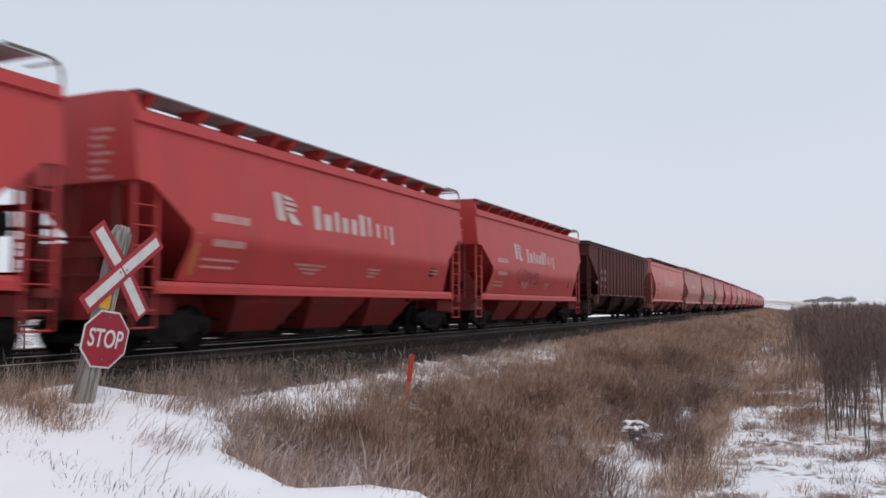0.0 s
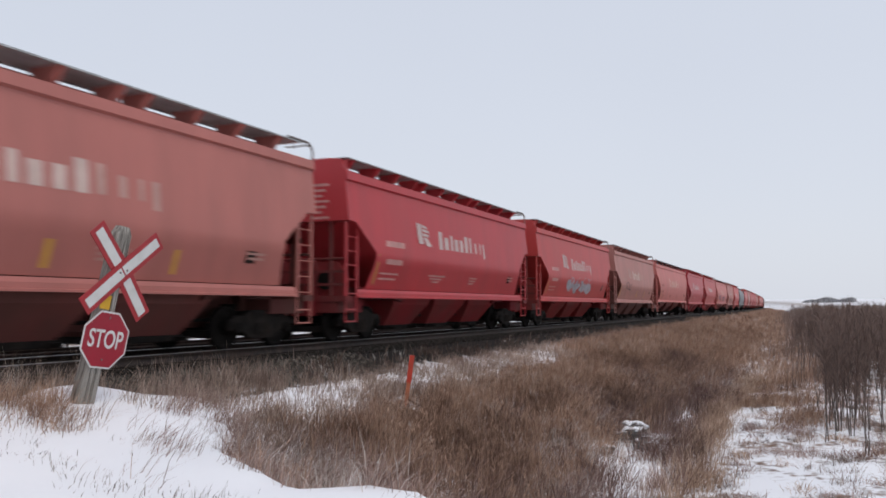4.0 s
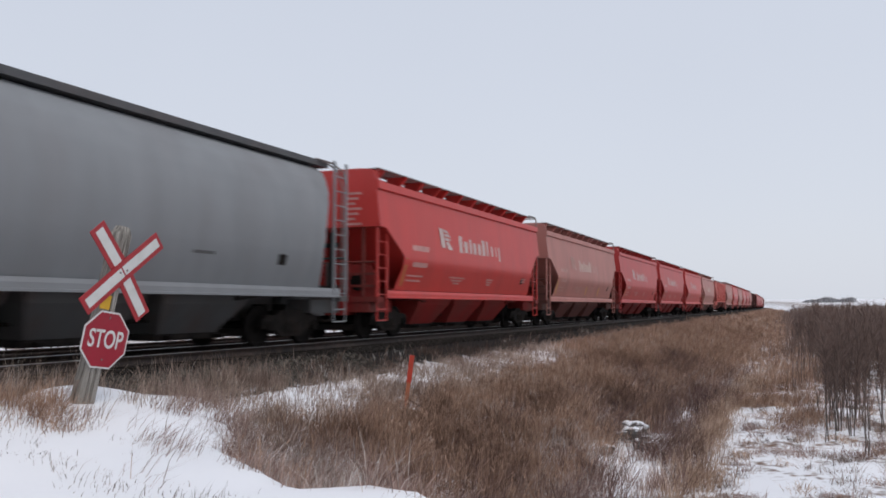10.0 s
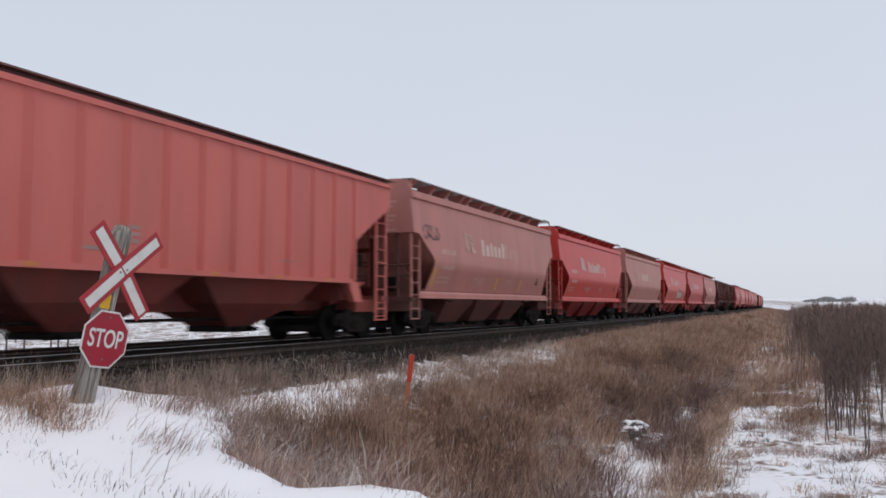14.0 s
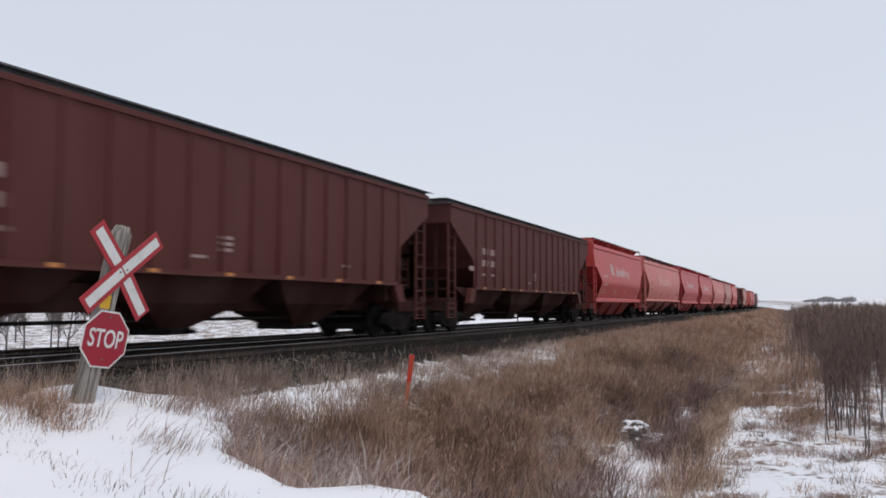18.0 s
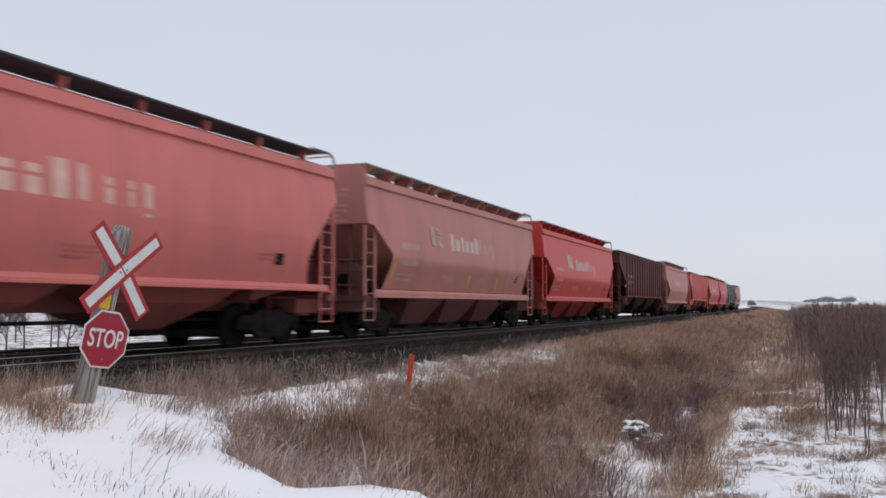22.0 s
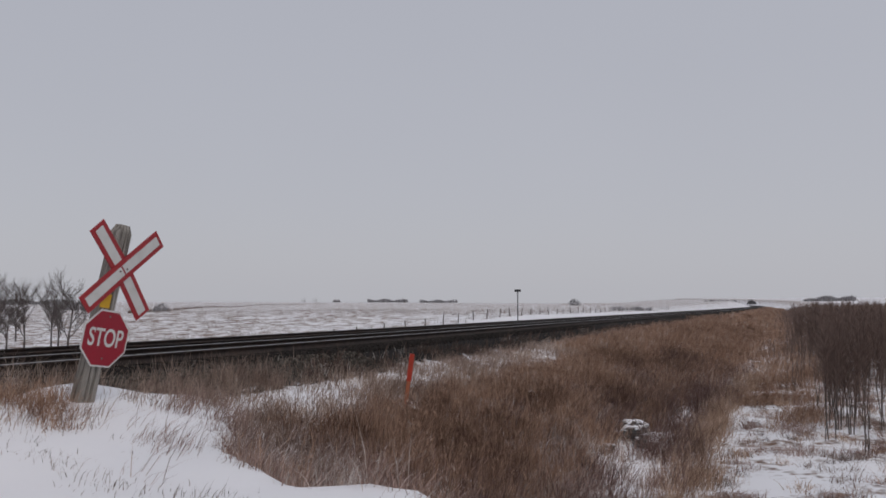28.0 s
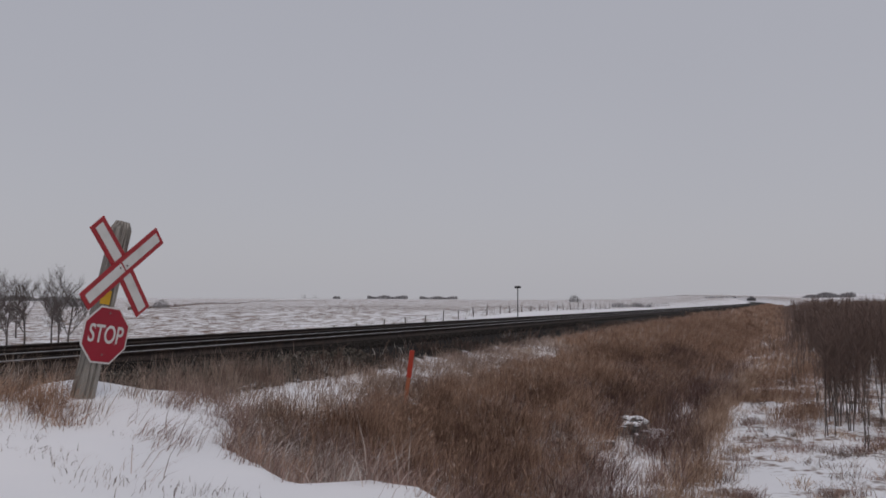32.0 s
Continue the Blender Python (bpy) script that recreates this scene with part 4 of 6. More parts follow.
        if shape.supports:
            for side in (1, -1):
                bm = bmesh.new()
                tube(bm, [(side * 1.40, half - 1.0, board + 0.04), (side * 1.40, half - 0.22, board + 0.04), (side * 1.40, half - 0.05, board - 0.03), (side * 1.40, half + 0.02, board - 0.16), (side * 1.40, half + 0.02, 4.05)], 0.028)
                tube(bm, [(side * 0.7, half - 0.05, board), (side * 1.40, half - 0.05, board)], 0.02)
                part("handrail", bm, GALV, car, "bent grey steel grab rail")
                bm = bmesh.new()
                tube(bm, [(side * 1.40, -half + 0.1, 4.62), (side * 1.40, -half + 0.02, 4.4), (side * 1.40, -half + 0.02, 4.05)], 0.022)
                part("grab_iron", bm, mat, car)
    else:
        deck = ROOF_RED if mat == PAINT["ribbed_red"] else ROOF_DARK
        part("roof_lid", prism(bmesh.new(), [(-1.50, 4.20), (1.50, 4.20), (1.40, 4.33), (0.5, 4.42), (-0.5, 4.42), (-1.40, 4.33)], -half - 0.05, half + 0.05, "y"), deck, car, "dark roof deck")
        for side in (1, -1):
            part("running_board", grating(bmesh.new(), min(side * 0.86, side * 1.54), max(side * 0.86, side * 1.54), -half - 0.30, half + 0.40, 4.365, 15), deck, car, "dark steel grating running board")
        n = shape.ribs
        for side in (1, -1):
            for i in range(n):
                y = (i - (n - 1) / 2) * RIB_STEP + 0.15
                part("side_rib", prism(bmesh.new(), [(y - 0.04, 1.53), (y + 0.04, 1.53), (y + 0.04, 4.13), (y - 0.04, 4.13)], min(side * 1.51, side * 1.575), max(side * 1.51, side * 1.575), "x"), mat, car)
            part("side_chord", box(bmesh.new(), min(side * 1.46, side * 1.62), -half + 2.1, 1.46, max(side * 1.46, side * 1.59), half - 2.1, 1.56), mat, car)
            part("top_chord", box(bmesh.new(), min(side * 1.46, side * 1.62), -half, 4.12, max(side * 1.46, side * 1.58), half, 4.22), mat, car)
        for end in (-1, 1):
            for side in (1, -1):
                part("corner_post", prism(bmesh.new(), [(end * (half - 2.3), 1.5), (end * (half - 2.0), 1.0), (end * (half - 1.6), 1.0), (end * (half - 1.8), 1.5)], min(side * 1.38, side * 1.56), max(side * 1.38, side * 1.56), "x"), mat, car)
    return car


def letter_car(car, shape, letter, y_logo, wordmark=True, mark=None, drop=0.0, strip=None):
    """Painted marks on the road side: plain shapes and bars."""
    if wordmark:
        y = y_logo
        bm = bmesh.new()
        y += 0.18
        for quad in (((0.0, 3.36), (0.30, 3.34), (0.42, 2.74), (0.10, 2.74)), ((0.35, 3.34), (0.66, 3.29), (0.80, 3.22), (0.38, 3.24)), ((0.39, 3.20), (0.83, 3.18), (0.90, 3.10), (0.41, 3.12)),
                     ((0.42, 3.08), (0.88, 3.05), (0.76, 2.97), (0.43, 2.99)), ((0.46, 2.95), (0.72, 2.94), (1.02, 2.70), (0.64, 2.70))):
            tri_plate(bm, shape, [(y + a * (1 + 0.8 * drop), 3.03 + (z - 3.03) * (1 + drop) - drop) for a, z in quad])
        y -= 0.18
        part("logo_shape", bm, letter, car, "white painted emblem shape")
        yy = y + 1.80 + 0.5 * drop
        for k, (w, z0, z1) in enumerate(((0.34, 2.68, 3.17), (0.40, 2.70, 3.02), (0.24, 2.70, 3.12), (0.36, 2.70, 3.02), (0.32, 2.70, 3.02), (0.34, 2.70, 3.18),
                                         (0.38, 2.72, 3.16), (0.36, 2.72, 3.02), (0.22, 2.72, 3.02), (0.36, 2.58, 3.02))):
            bm = bmesh.new()
            side_plate(bm, shape, yy, yy + w * (0.80 if k < 6 else 0.45) * (1 + drop), z0 - 0.02 - drop, z1 + 0.05 - 0.5 * drop)
            part("wordmark_bar", bm, BOLD_LETTER if letter == WORN_LETTER and k < 6 else letter, car)
            yy += (w + 0.10) * (1 + drop)
    f = -shape.body / 2
    strip = strip or YELLOW
    letter = mark or letter
    for y0, y1, z0, z1 in ((1.95, 3.10, 2.50, 2.70), (1.95, 2.95, 2.02, 2.20)):
        part("mark_bar", side_plate(bmesh.new(), shape, f + y0, f + y1, z0 + 0.02, z1 - 0.02), letter, car)
    for y0, y1, z in ((1.75, 2.85, 1.76), (1.75, 2.75, 1.62), (4.9, 6.2, 1.80), (5.1, 6.0, 1.71), (5.3, 5.8, 1.62), (8.3, 9.0, 1.82), (8.35, 8.9, 1.73), (8.35, 8.8, 1.64), (12.2, 12.8, 1.95), (12.25, 12.8, 1.85)):
        part("data_bar", side_plate(bmesh.new(), shape, f + y0 * shape.body / 14.8, f + y1 * shape.body / 14.8, z, z + 0.05), letter, car)
    for y0 in (1.46, 7.3, 10.1) if strip == BRIGHT_YELLOW else (1.46,):
        part("reflector", side_plate(bmesh.new(), shape, f + y0 * shape.body / 14.8, f + (y0 + 0.13) * shape.body / 14.8, 1.48, 1.92 if y0 > 2 else 2.28), strip, car, "faded yellow reflective strip")
    bm = side_plate(bmesh.new(), shape, -f - 2.62, -f - 2.30, 1.78, 2.03)
    part("placard_holder", bm, IRON, car)
    for k in range(7):
        part("end_mark", box(bmesh.new(), 0.45, f - 0.006, 3.95 - 0.14 * k, 0.95 - 0.1 * (k % 3), f - 0.002, 4.01 - 0.14 * k), letter, car)


def letter_ribbed(car, shape):
    f = -shape.body / 2 + 0.75
    for y0, z0, w, h in ((2.15, 2.72, 0.58, 0.22), (3.0, 2.72, 0.50, 0.22), (2.15, 2.30, 0.62, 0.22), (3.05, 2.30, 0.52, 0.22), (2.15, 1.96, 0.5, 0.08), (3.1, 1.96, 0.5, 0.08),
                         (8.25, 2.20, 0.42, 0.07), (8.25, 2.08, 0.42, 0.07), (8.25, 1.96, 0.42, 0.07), (7.4, 1.80, 0.5, 0.06), (13.0, 1.85, 0.4, 0.06), (0.9, 2.10, 0.45, 0.16)):
        part("mark_bar", side_plate(bmesh.new(), shape, f + y0, f + y0 + w, z0, z0 + h, 0.008), BROWN_MARK, car)
    for k in range(7):
        part("reflector", box(bmesh.new(), 1.592, f + 2.1 + 2.1 * k, 1.48, 1.596, f + 2.35 + 2.1 * k, 1.55), YELLOW, car, "faded yellow reflective strip")
    for k in range(2):
        part("end_mark", box(bmesh.new(), 0.3, f - 0.506, 3.8 - 0.16 * k, 1.0, f - 0.502, 3.9 - 0.16 * k), BROWN_MARK, car)


def letter_round(car, shape):
    """A framed plain mark, a dark plate and a few data lines on the grey car."""
    f = -shape.body / 2 + 1.35
    for y0, y1, z0, z1 in ((0.25, 1.2, 2.66, 2.71), (0.25, 1.2, 2.34, 2.39), (0.25, 0.31, 2.39, 2.66), (1.14, 1.2, 2.39, 2.66)):
        part("mark_frame", side_plate(bmesh.new(), shape, f + y0, f + y1, z0, z1, 0.008), SPRAY_WHITE, car)
    part("mark_plate", side_plate(bmesh.new(), shape, f + 1.4, f + 2.4, 2.34, 2.66, 0.008), ROOF_DARK, car)
    for y0, y1, z in ((0.3, 1.9, 2.12), (0.3, 1.7, 2.0), (0.3, 1.0, 1.88), (1.4, 2.7, 1.80), (6.2, 7.2, 1.9), (6.2, 7.0, 1.8), (11.5, 12.1, 1.9)):
        part("data_bar", side_plate(bmesh.new(), shape, f + y0, f + y1, z, z + 0.06, 0.008), ROOF_DARK, car)
    part("placard_holder", side_plate(bmesh.new(), shape, shape.body / 2 - 3.1, shape.body / 2 - 2.8, 1.80, 2.03), IRON, car)


def scrawl(car, shape, mats, y0, y1, z0, z1, seed, loops=7, fat=1.0):
    """Looping sprayed strokes, flat on the side."""
    rng = random.Random(seed)
    for k in range(loops):
        bm = bmesh.new()
        yc, zc = y0 + (y1 - y0) * (k + 0.5) / loops, (z0 + z1) / 2 + rng.uniform(-0.1, 0.1)
        ry, rz, w = (y1 - y0) / loops * rng.uniform(0.5, 0.8), (z1 - z0) / 2 * rng.uniform(0.5, 1.0), rng.uniform(0.04, 0.075) * fat
        a0, turn = rng.uniform(0, 6), rng.uniform(3.5, 6.0)
        prev = None
        for i in range(15):
            a = a0 + turn * i / 14
            wob = 1 + 0.25 * math.sin(3 * a + k)
            pts = []
            for r in (1 - w / rz * 0.5, 1 + w / rz * 0.5):
                y, z = yc + ry * wob * r * math.cos(a), zc + rz * r * math.sin(a + 0.3 * math.sin(a))
                z = min(max(z, z0), z1)
                pts.append(bm.verts.new((shape.half_width(z) + 0.012 + 0.001 * k, y, z)))
            if prev:
                bm.faces.new((prev[0], prev[1], pts[1], pts[0]))
            prev = pts
        part("graffiti", bm, mats[k % len(mats)], car, "sprayed graffiti stroke")


def fill_patch(car, shape, mats, y0, y1, z0, z1, seed, n=6):
    rng = random.Random(seed)
    for k in range(n):
        bm = bmesh.new()
        yc, zc = y0 + (y1 - y0) * (k + 0.5) / n, (z0 + z1) / 2
        ry, rz = (y1 - y0) / n * 0.62, (z1 - z0) / 2
        ring = []
        for i in range(12):
            a = i * math.tau / 12
            r = rng.uniform(0.45, 1.15)
            z = min(max(zc + rz * r * math.sin(a), z0), z1)
            ring.append((yc + ry * r * math.cos(a), z))
        for i in range(12):
            tri_plate(bm, shape, [(yc, zc), ring[i], ring[(i + 1) % 12]], 0.009 + 0.0005 * k)
        part("graffiti", bm, mats[k % len(mats)], car, "sprayed graffiti fill")


def framed_mark(car, shape, y, z):
    """A pale framed panel with unreadable lines."""
    for a0, a1, b0, b1 in ((0.0, 0.66, 0.0, 0.03), (0.0, 0.66, 0.20, 0.23), (0.0, 0.66, 0.52, 0.55), (0.0, 0.04, 0.23, 0.52), (0.62, 0.66, 0.23, 0.52), (0.10, 0.56, 0.08, 0.13), (0.14, 0.52, 0.32, 0.35), (0.14, 0.46, 0.41, 0.44)):
        part("mark_bar", side_plate(bmesh.new(), shape, y + a0, y + a1, z + b0, z + b1, 0.008), BROWN_MARK, car)


def yellow_strips(car, shape, places, z0, z1):
    for y in places:
        part("reflector", side_plate(bmesh.new(), shape, y, y + 0.16, z0, z1, 0.02), BRIGHT_YELLOW, car, "yellow reflective strip")


# one car of each paint, built once
PROTO = {}


def proto(key):
    if key in PROTO:
        return PROTO[key]
    kind, colour = key
    shape = {"A": SHAPE_A, "B": SHAPE_B, "C": SHAPE_C, "R": SHAPE_R}[kind]
    words = {"bright_red": "bright red", "red": "red", "crimson": "dark crimson", "salmon": "faded salmon-red", "pink": "faded dusty-pink", "tan": "weathered tan-pink",
             "brown": "dark brown", "ribbed_red": "faded red", "grey": "pale grey", "dark_grey": "dark grey"}[colour]
    form = {"A": "covered hopper car with white emblem", "B": "long curved-sided covered hopper car with faded emblem", "C": "round-sided covered hopper car", "R": "ribbed open-bay hopper car"}[kind]
    car = build_hopper_car(kind, shape, PAINT[colour], GRIMY_SHADED[colour], BAYS[colour], words + " " + form)
    if kind == "A":
        if colour in ("tan", "pink"):
            letter_car(car, shape, WORN_LETTER, -3.6, mark=WORN_MARK, strip=BRIGHT_YELLOW)
        else:
            letter_car(car, shape, LETTER, -3.6, mark=RED_MARK)
    elif kind == "B":
        letter_car(car, shape, FADED_LETTER, -3.4, mark=FAINT_MARK, drop=0.14)
    elif kind == "R":
        letter_ribbed(car, shape)
    else:
        letter_round(car, shape)
    PROTO[key] = car
    return car


# the train from its tail to its head: kind and paint
CONSIST = [("A", "tan"), ("R", "dark_grey"), ("A", "red"), ("A", "red"), ("R", "ribbed_red"), ("A", "tan"), ("R", "brown"), ("A", "bright_red"), ("A", "tan"), ("B", "salmon"),
           ("A", "red"), ("A", "crimson"), ("B", "salmon"), ("A", "red"), ("R", "brown"), ("R", "brown"), ("A", "pink"), ("A", "red"), ("A", "bright_red"), ("A", "tan"),
           ("A", "bright_red"), ("A", "tan"), ("R", "ribbed_red"), ("A", "tan"), ("A", "bright_red"), ("A", "red"), ("A", "red"), ("A", "tan"), ("A", "bright_red"), ("C", "grey"),
           ("A", "bright_red"), ("A", "pink"), ("B", "salmon"), ("A", "red"), ("A", "crimson"), ("B", "salmon"), ("A", "tan"), ("A", "red"), ("A", "crimson"), ("A", "pink"),
           ("A", "pink"), ("A", "tan"), ("B", "salmon"), ("R", "brown"), ("A", "red"), ("A", "red"), ("A", "red")]
DARKS, PASTEL = (SPRAY_DARK, SPRAY_VIOLET), (SPRAY_YELLOW, SPRAY_GREY, SPRAY_YELLOW, SPRAY_WHITE)
SPRAYED = {
    0: [(scrawl, (SPRAY_DARK,), -1.5, 5.2, 1.6, 2.25, 3, 6)],
    6: [(framed_mark, 4.98, 1.72)],
    16: [(scrawl, DARKS, -3.5, 0.5, 1.5, 1.9, 7, 6)],
    18: [(fill_patch, (SPRAY_WHITE, SPRAY_YELLOW, SPRAY_WHITE, SPRAY_GREY), 0.4, 3.8, 1.45, 2.5, 9, 4), (scrawl, (SPRAY_DARK,), 0.4, 3.8, 1.45, 2.5, 11, 4)],
    31: [(scrawl, DARKS, -3.2, 0.9, 1.6, 2.1, 13, 7), (scrawl, DARKS, 1.6, 4.8, 1.5, 1.9, 14, 7)],
    21: [(scrawl, (SPRAY_DARK,), -6.7, -5.6, 2.9, 3.35, 33, 4)],
    32: [(scrawl, DARKS, -5.9, -3.5, 1.75, 2.5, 15, 7, 2.2), (scrawl, (SPRAY_VIOLET,), -5.8, -3.6, 1.75, 2.4, 16, 9, 1.6), (scrawl, DARKS, 0.0, 3.3, 1.65, 2.35, 17, 8, 2.2),
         (scrawl, (SPRAY_VIOLET,), 0.1, 3.2, 1.7, 2.3, 18, 10, 1.6), (yellow_strips, (-5.25, -0.3, 2.5), 1.55, 2.1)],
    36: [(scrawl, (SPRAY_DARK,), -4.2, -2.4, 1.9, 2.5, 19, 3)],
    37: [(fill_patch, (SPRAY_GREY,), -2.6, 2.4, 1.5, 2.4, 21, 4)],
    40: [(fill_patch, PASTEL, -3.8, 6.0, 1.42, 2.45, 23, 13), (scrawl, (SPRAY_DARK, SPRAY_DARK, SPRAY_WHITE), -3.8, 6.0, 1.42, 2.45, 25, 18, 1.3)],
    44: [(scrawl, (SPRAY_DARK,), -3.0, -0.4, 1.75, 2.4, 27, 5)],
}
TRAIN = []
used = set()
back_q = -1.12
# coupler play that adds up between some cars
SLACK = {0: -0.15, 1: -0.15, 5: -0.2, 6: 0.3, 9: -0.05, 11: -0.05, 13: 0.25, 14: 0.25, 15: 0.25, 20: -0.2, 22: -0.3, 27: -0.07, 31: 0.1, 42: 0.45, 43: 0.3, 44: -0.05}
for number, key in enumerate(CONSIST):
    base = proto(key)
    shape = {"A": SHAPE_A, "B": SHAPE_B, "C": SHAPE_C, "R": SHAPE_R}[key[0]]
    car = base if key not in used else copy_thing(base, Matrix())
    used.add(key)
    TRAIN.append((car, back_q + shape.pitch / 2, shape, number))
    back_q += shape.pitch + SLACK.get(number, 0.0)
for ob in list(TRAIN[0][0].children):
    if ob.name.startswith(("air_reservoir", "brake_valve", "end_brace")):
        bpy.data.objects.remove(ob)
for car, _, shape, number in TRAIN:
    for args in SPRAYED.get(number, ()):
        args[0](car, shape, *args[1:])
# ---- grass, weeds and brush ----
RNG = np.random.default_rng(7)


TIPS = {}


def strands(name, base, height, width, lean, mat, label, category, droop=1.0, kind="stuff"):
    """Many thin bent blades: base (n, 3), height and width (n,), lean (n, 2) as a share of the height."""
    base, height, width, lean = (np.asarray(a, float) for a in (base, height, width, lean))
    n = len(base)
    az = RNG.uniform(0, math.tau, n)
    side = np.stack([np.cos(az), np.sin(az), np.zeros(n)], 1) * (width / 2)[:, None]
    TIPS["last"] = np.column_stack([base[:, :2] + lean * height[:, None] * 0.9, base[:, 2] + height * 0.9])
    out = []
    for t, k in ((0.0, 1.0), (0.55, 0.8), (1.0, 0.0)):
        c = base.copy()
        c[:, :2] += lean * height[:, None] * (t ** 1.8)
        c[:, 2] += height * (t - 0.22 * droop * np.minimum((lean ** 2).sum(1), 1.2) * t * t)
        out += [c - side * k, c + side * k] if k else [c]
    verts = np.stack(out, 1).reshape(-1, 3)
    i = np.arange(n)[:, None] * 5
    tris = np.concatenate([i + np.array([[0, 1, 2]]), i + np.array([[1, 3, 2]]), i + np.array([[2, 3, 4]])], 1).reshape(-1, 3)
    return tagged(new(name, raw_mesh(name, verts, tris, mat)), label, category, kind=kind)


def patch_noise(s, d, scale, seed):
    return np.array([noise.noise(Vector((a * scale, b * scale, seed))) for a, b in zip(s, d)])


def sow(count, s_range, d_range, keep, per, spread, far_power=1.0):
    """Tuft places by rejection: keep(s, d) gives the chance. Returns blade bases (world), and s, d for each."""
    s = s_range[0] + (s_range[1] - s_range[0]) * RNG.random(count) ** far_power
    d = RNG.uniform(*d_range, count)
    p = keep(s, d)
    ok = RNG.random(count) < p
    s, d = s[ok], d[ok]
    bs, bd = np.repeat(s, per), np.repeat(d, per)
    bs = bs + RNG.normal(0, spread, len(bs))
    bd = bd + RNG.normal(0, spread, len(bd))
    z0 = np.repeat([ground_z(a, b) for a, b in zip(s, d)], per)
    pts = np.array([at_track(a, b, z - 0.03) for a, b, z in zip(bs, bd, z0)])
    return pts, bs, bd


def wind(n, strength=0.35, mean=(0.18, -0.10)):
    return RNG.normal(0, strength, (n, 2)) * 0.9 + np.array(mean)


def bank(s, d):
    on = bump(d, 4.6, 5.6, 7.7, 8.8) * np.clip(1 - hollow(s, d), 0, 1) * np.clip((s - shoulder_s(d) - 0.05) / 0.5, 0, 1) * np.where((d > 7.3) & (s < 10.5), np.interp(s - shoulder_s(d), (0.3, 1.8), (0.12, 1.0)), 1.0)
    gaps = np.clip((patch_noise(s, d, 0.7, 2.0) + 0.34 + 0.5 * patch_noise(s, d, 2.1, 6.0)) * 2.0, 0.03, 1.0)
    return on * gaps * np.interp(s, (7, 13), (0.5, 1.0)) * (1 - 0.85 * foot(s, d))


pts, bs, bd = sow(8500, (5.8, 30), (4.6, 9.6), bank, 24, 0.075, 1.25)
n = len(pts)
high = (0.52 + 0.30 * patch_noise(bs, bd, 1.1, 11.0) + RNG.normal(0, 0.17, n)) * np.interp(bd, (4.6, 6.2), (0.5, 1.0)) * (1 - 0.4 * foot(bs, bd))
strands("tall_grass", pts, np.clip(high, 0.15, 1.10), RNG.uniform(0.005, 0.011, n), wind(n, 0.22, (0.12, -0.06)), GRASS_TALL, "dense tall russet dead grass on the railway bank", "grass")
# feathery seed heads on the nearest stalks
heads = TIPS["last"][RNG.permutation(n)[: min(n, 9000)]]
heads = np.repeat(heads, 4, axis=0) + RNG.normal(0, 0.012, (4 * len(heads), 3)) * np.array([1, 1, 3.0])
n = len(heads)
strands("seed_heads", heads, RNG.uniform(0.03, 0.08, n), RNG.uniform(0.005, 0.009, n), RNG.normal(0.2, 0.8, (n, 2)), GRASS_TALL, "feathery seed heads of the tall dead grass", "grass")
pts, bs, bd = sow(5200, (29, 85), (2.5, 9.6), lambda s, d: bump(d, 2.5, 3.4, 8.2, 9.6) * np.where(s < 40, d > 3.5, 1.0) * np.clip((patch_noise(s, d, 0.4, 2.0) + 0.6) * 2, 0.25, 1), 11, 0.2, 1.2)
n = len(pts)
strands("tall_grass", pts, np.clip(0.54 + RNG.normal(0, 0.16, n), 0.15, 1.0) * np.interp(bd, (2.6, 5.0), (0.45, 1.0)), RNG.uniform(0.012, 0.026, n), wind(n), GRASS_TALL, "dense tall russet dead grass along the track", "grass")
pts, bs, bd = sow(5200, (80, 520), (2.0, 11.0), lambda s, d: bump(d, 2.1, 2.6, 9.0, 11.0), 9, 0.4, 1.3)
n = len(pts)
strands("tall_grass", pts, np.clip(0.5 + RNG.normal(0, 0.15, n), 0.2, 0.9) * np.interp(bd, (2.0, 5.0), (0.45, 1.0)), RNG.uniform(0.04, 0.09, n), wind(n), GRASS_TALL, "distant russet dead grass along the track", "grass")

# clumps of dark stalks within the bank
pts, bs, bd = sow(4200, (10, 40), (6.4, 10.0), lambda s, d: np.clip(bump(d, 7.0, 7.9, 9.5, 10.0) * (np.interp(s, (15, 22), (0.30, 0.75)) + patch_noise(s, d, 0.9, 22.0) * 2.4) + patch_noise(s, d, 0.35, 21.0) * 1.6, 0, 1) * np.interp(s, (10, 14, 24, 40), (0.2, 1, 0.7, 0.1)) * np.clip(1 - 1.1 * hollow(s, d), 0, 1), 14, 0.11)
n = len(pts)
strands("dead_weeds", pts, np.clip(0.62 + RNG.normal(0, 0.15, n), 0.2, 1.1), RNG.uniform(0.006, 0.014, n), wind(n, 0.5), WEED_PURPLE, "dark purple-brown dead weeds in the ditch", "weeds")

pts, bs, bd = sow(1100, (20, 37), (6.4, 9.0), lambda s, d: np.exp(-((d - np.interp(s, (20, 37), (7.9, 7.3))) / 0.7) ** 2) * np.clip(0.35 + patch_noise(s, d, 0.5, 23.0) * 2.2, 0, 1) * np.clip(1 - hollow(s, d), 0, 1), 16, 0.14)
n = len(pts)
strands("dead_weeds", pts, np.clip(0.72 + RNG.normal(0, 0.16, n), 0.2, 1.15), RNG.uniform(0.008, 0.016, n), wind(n, 0.45), WEED_PURPLE, "tall dark purple-brown weeds on the ditch slope", "weeds")

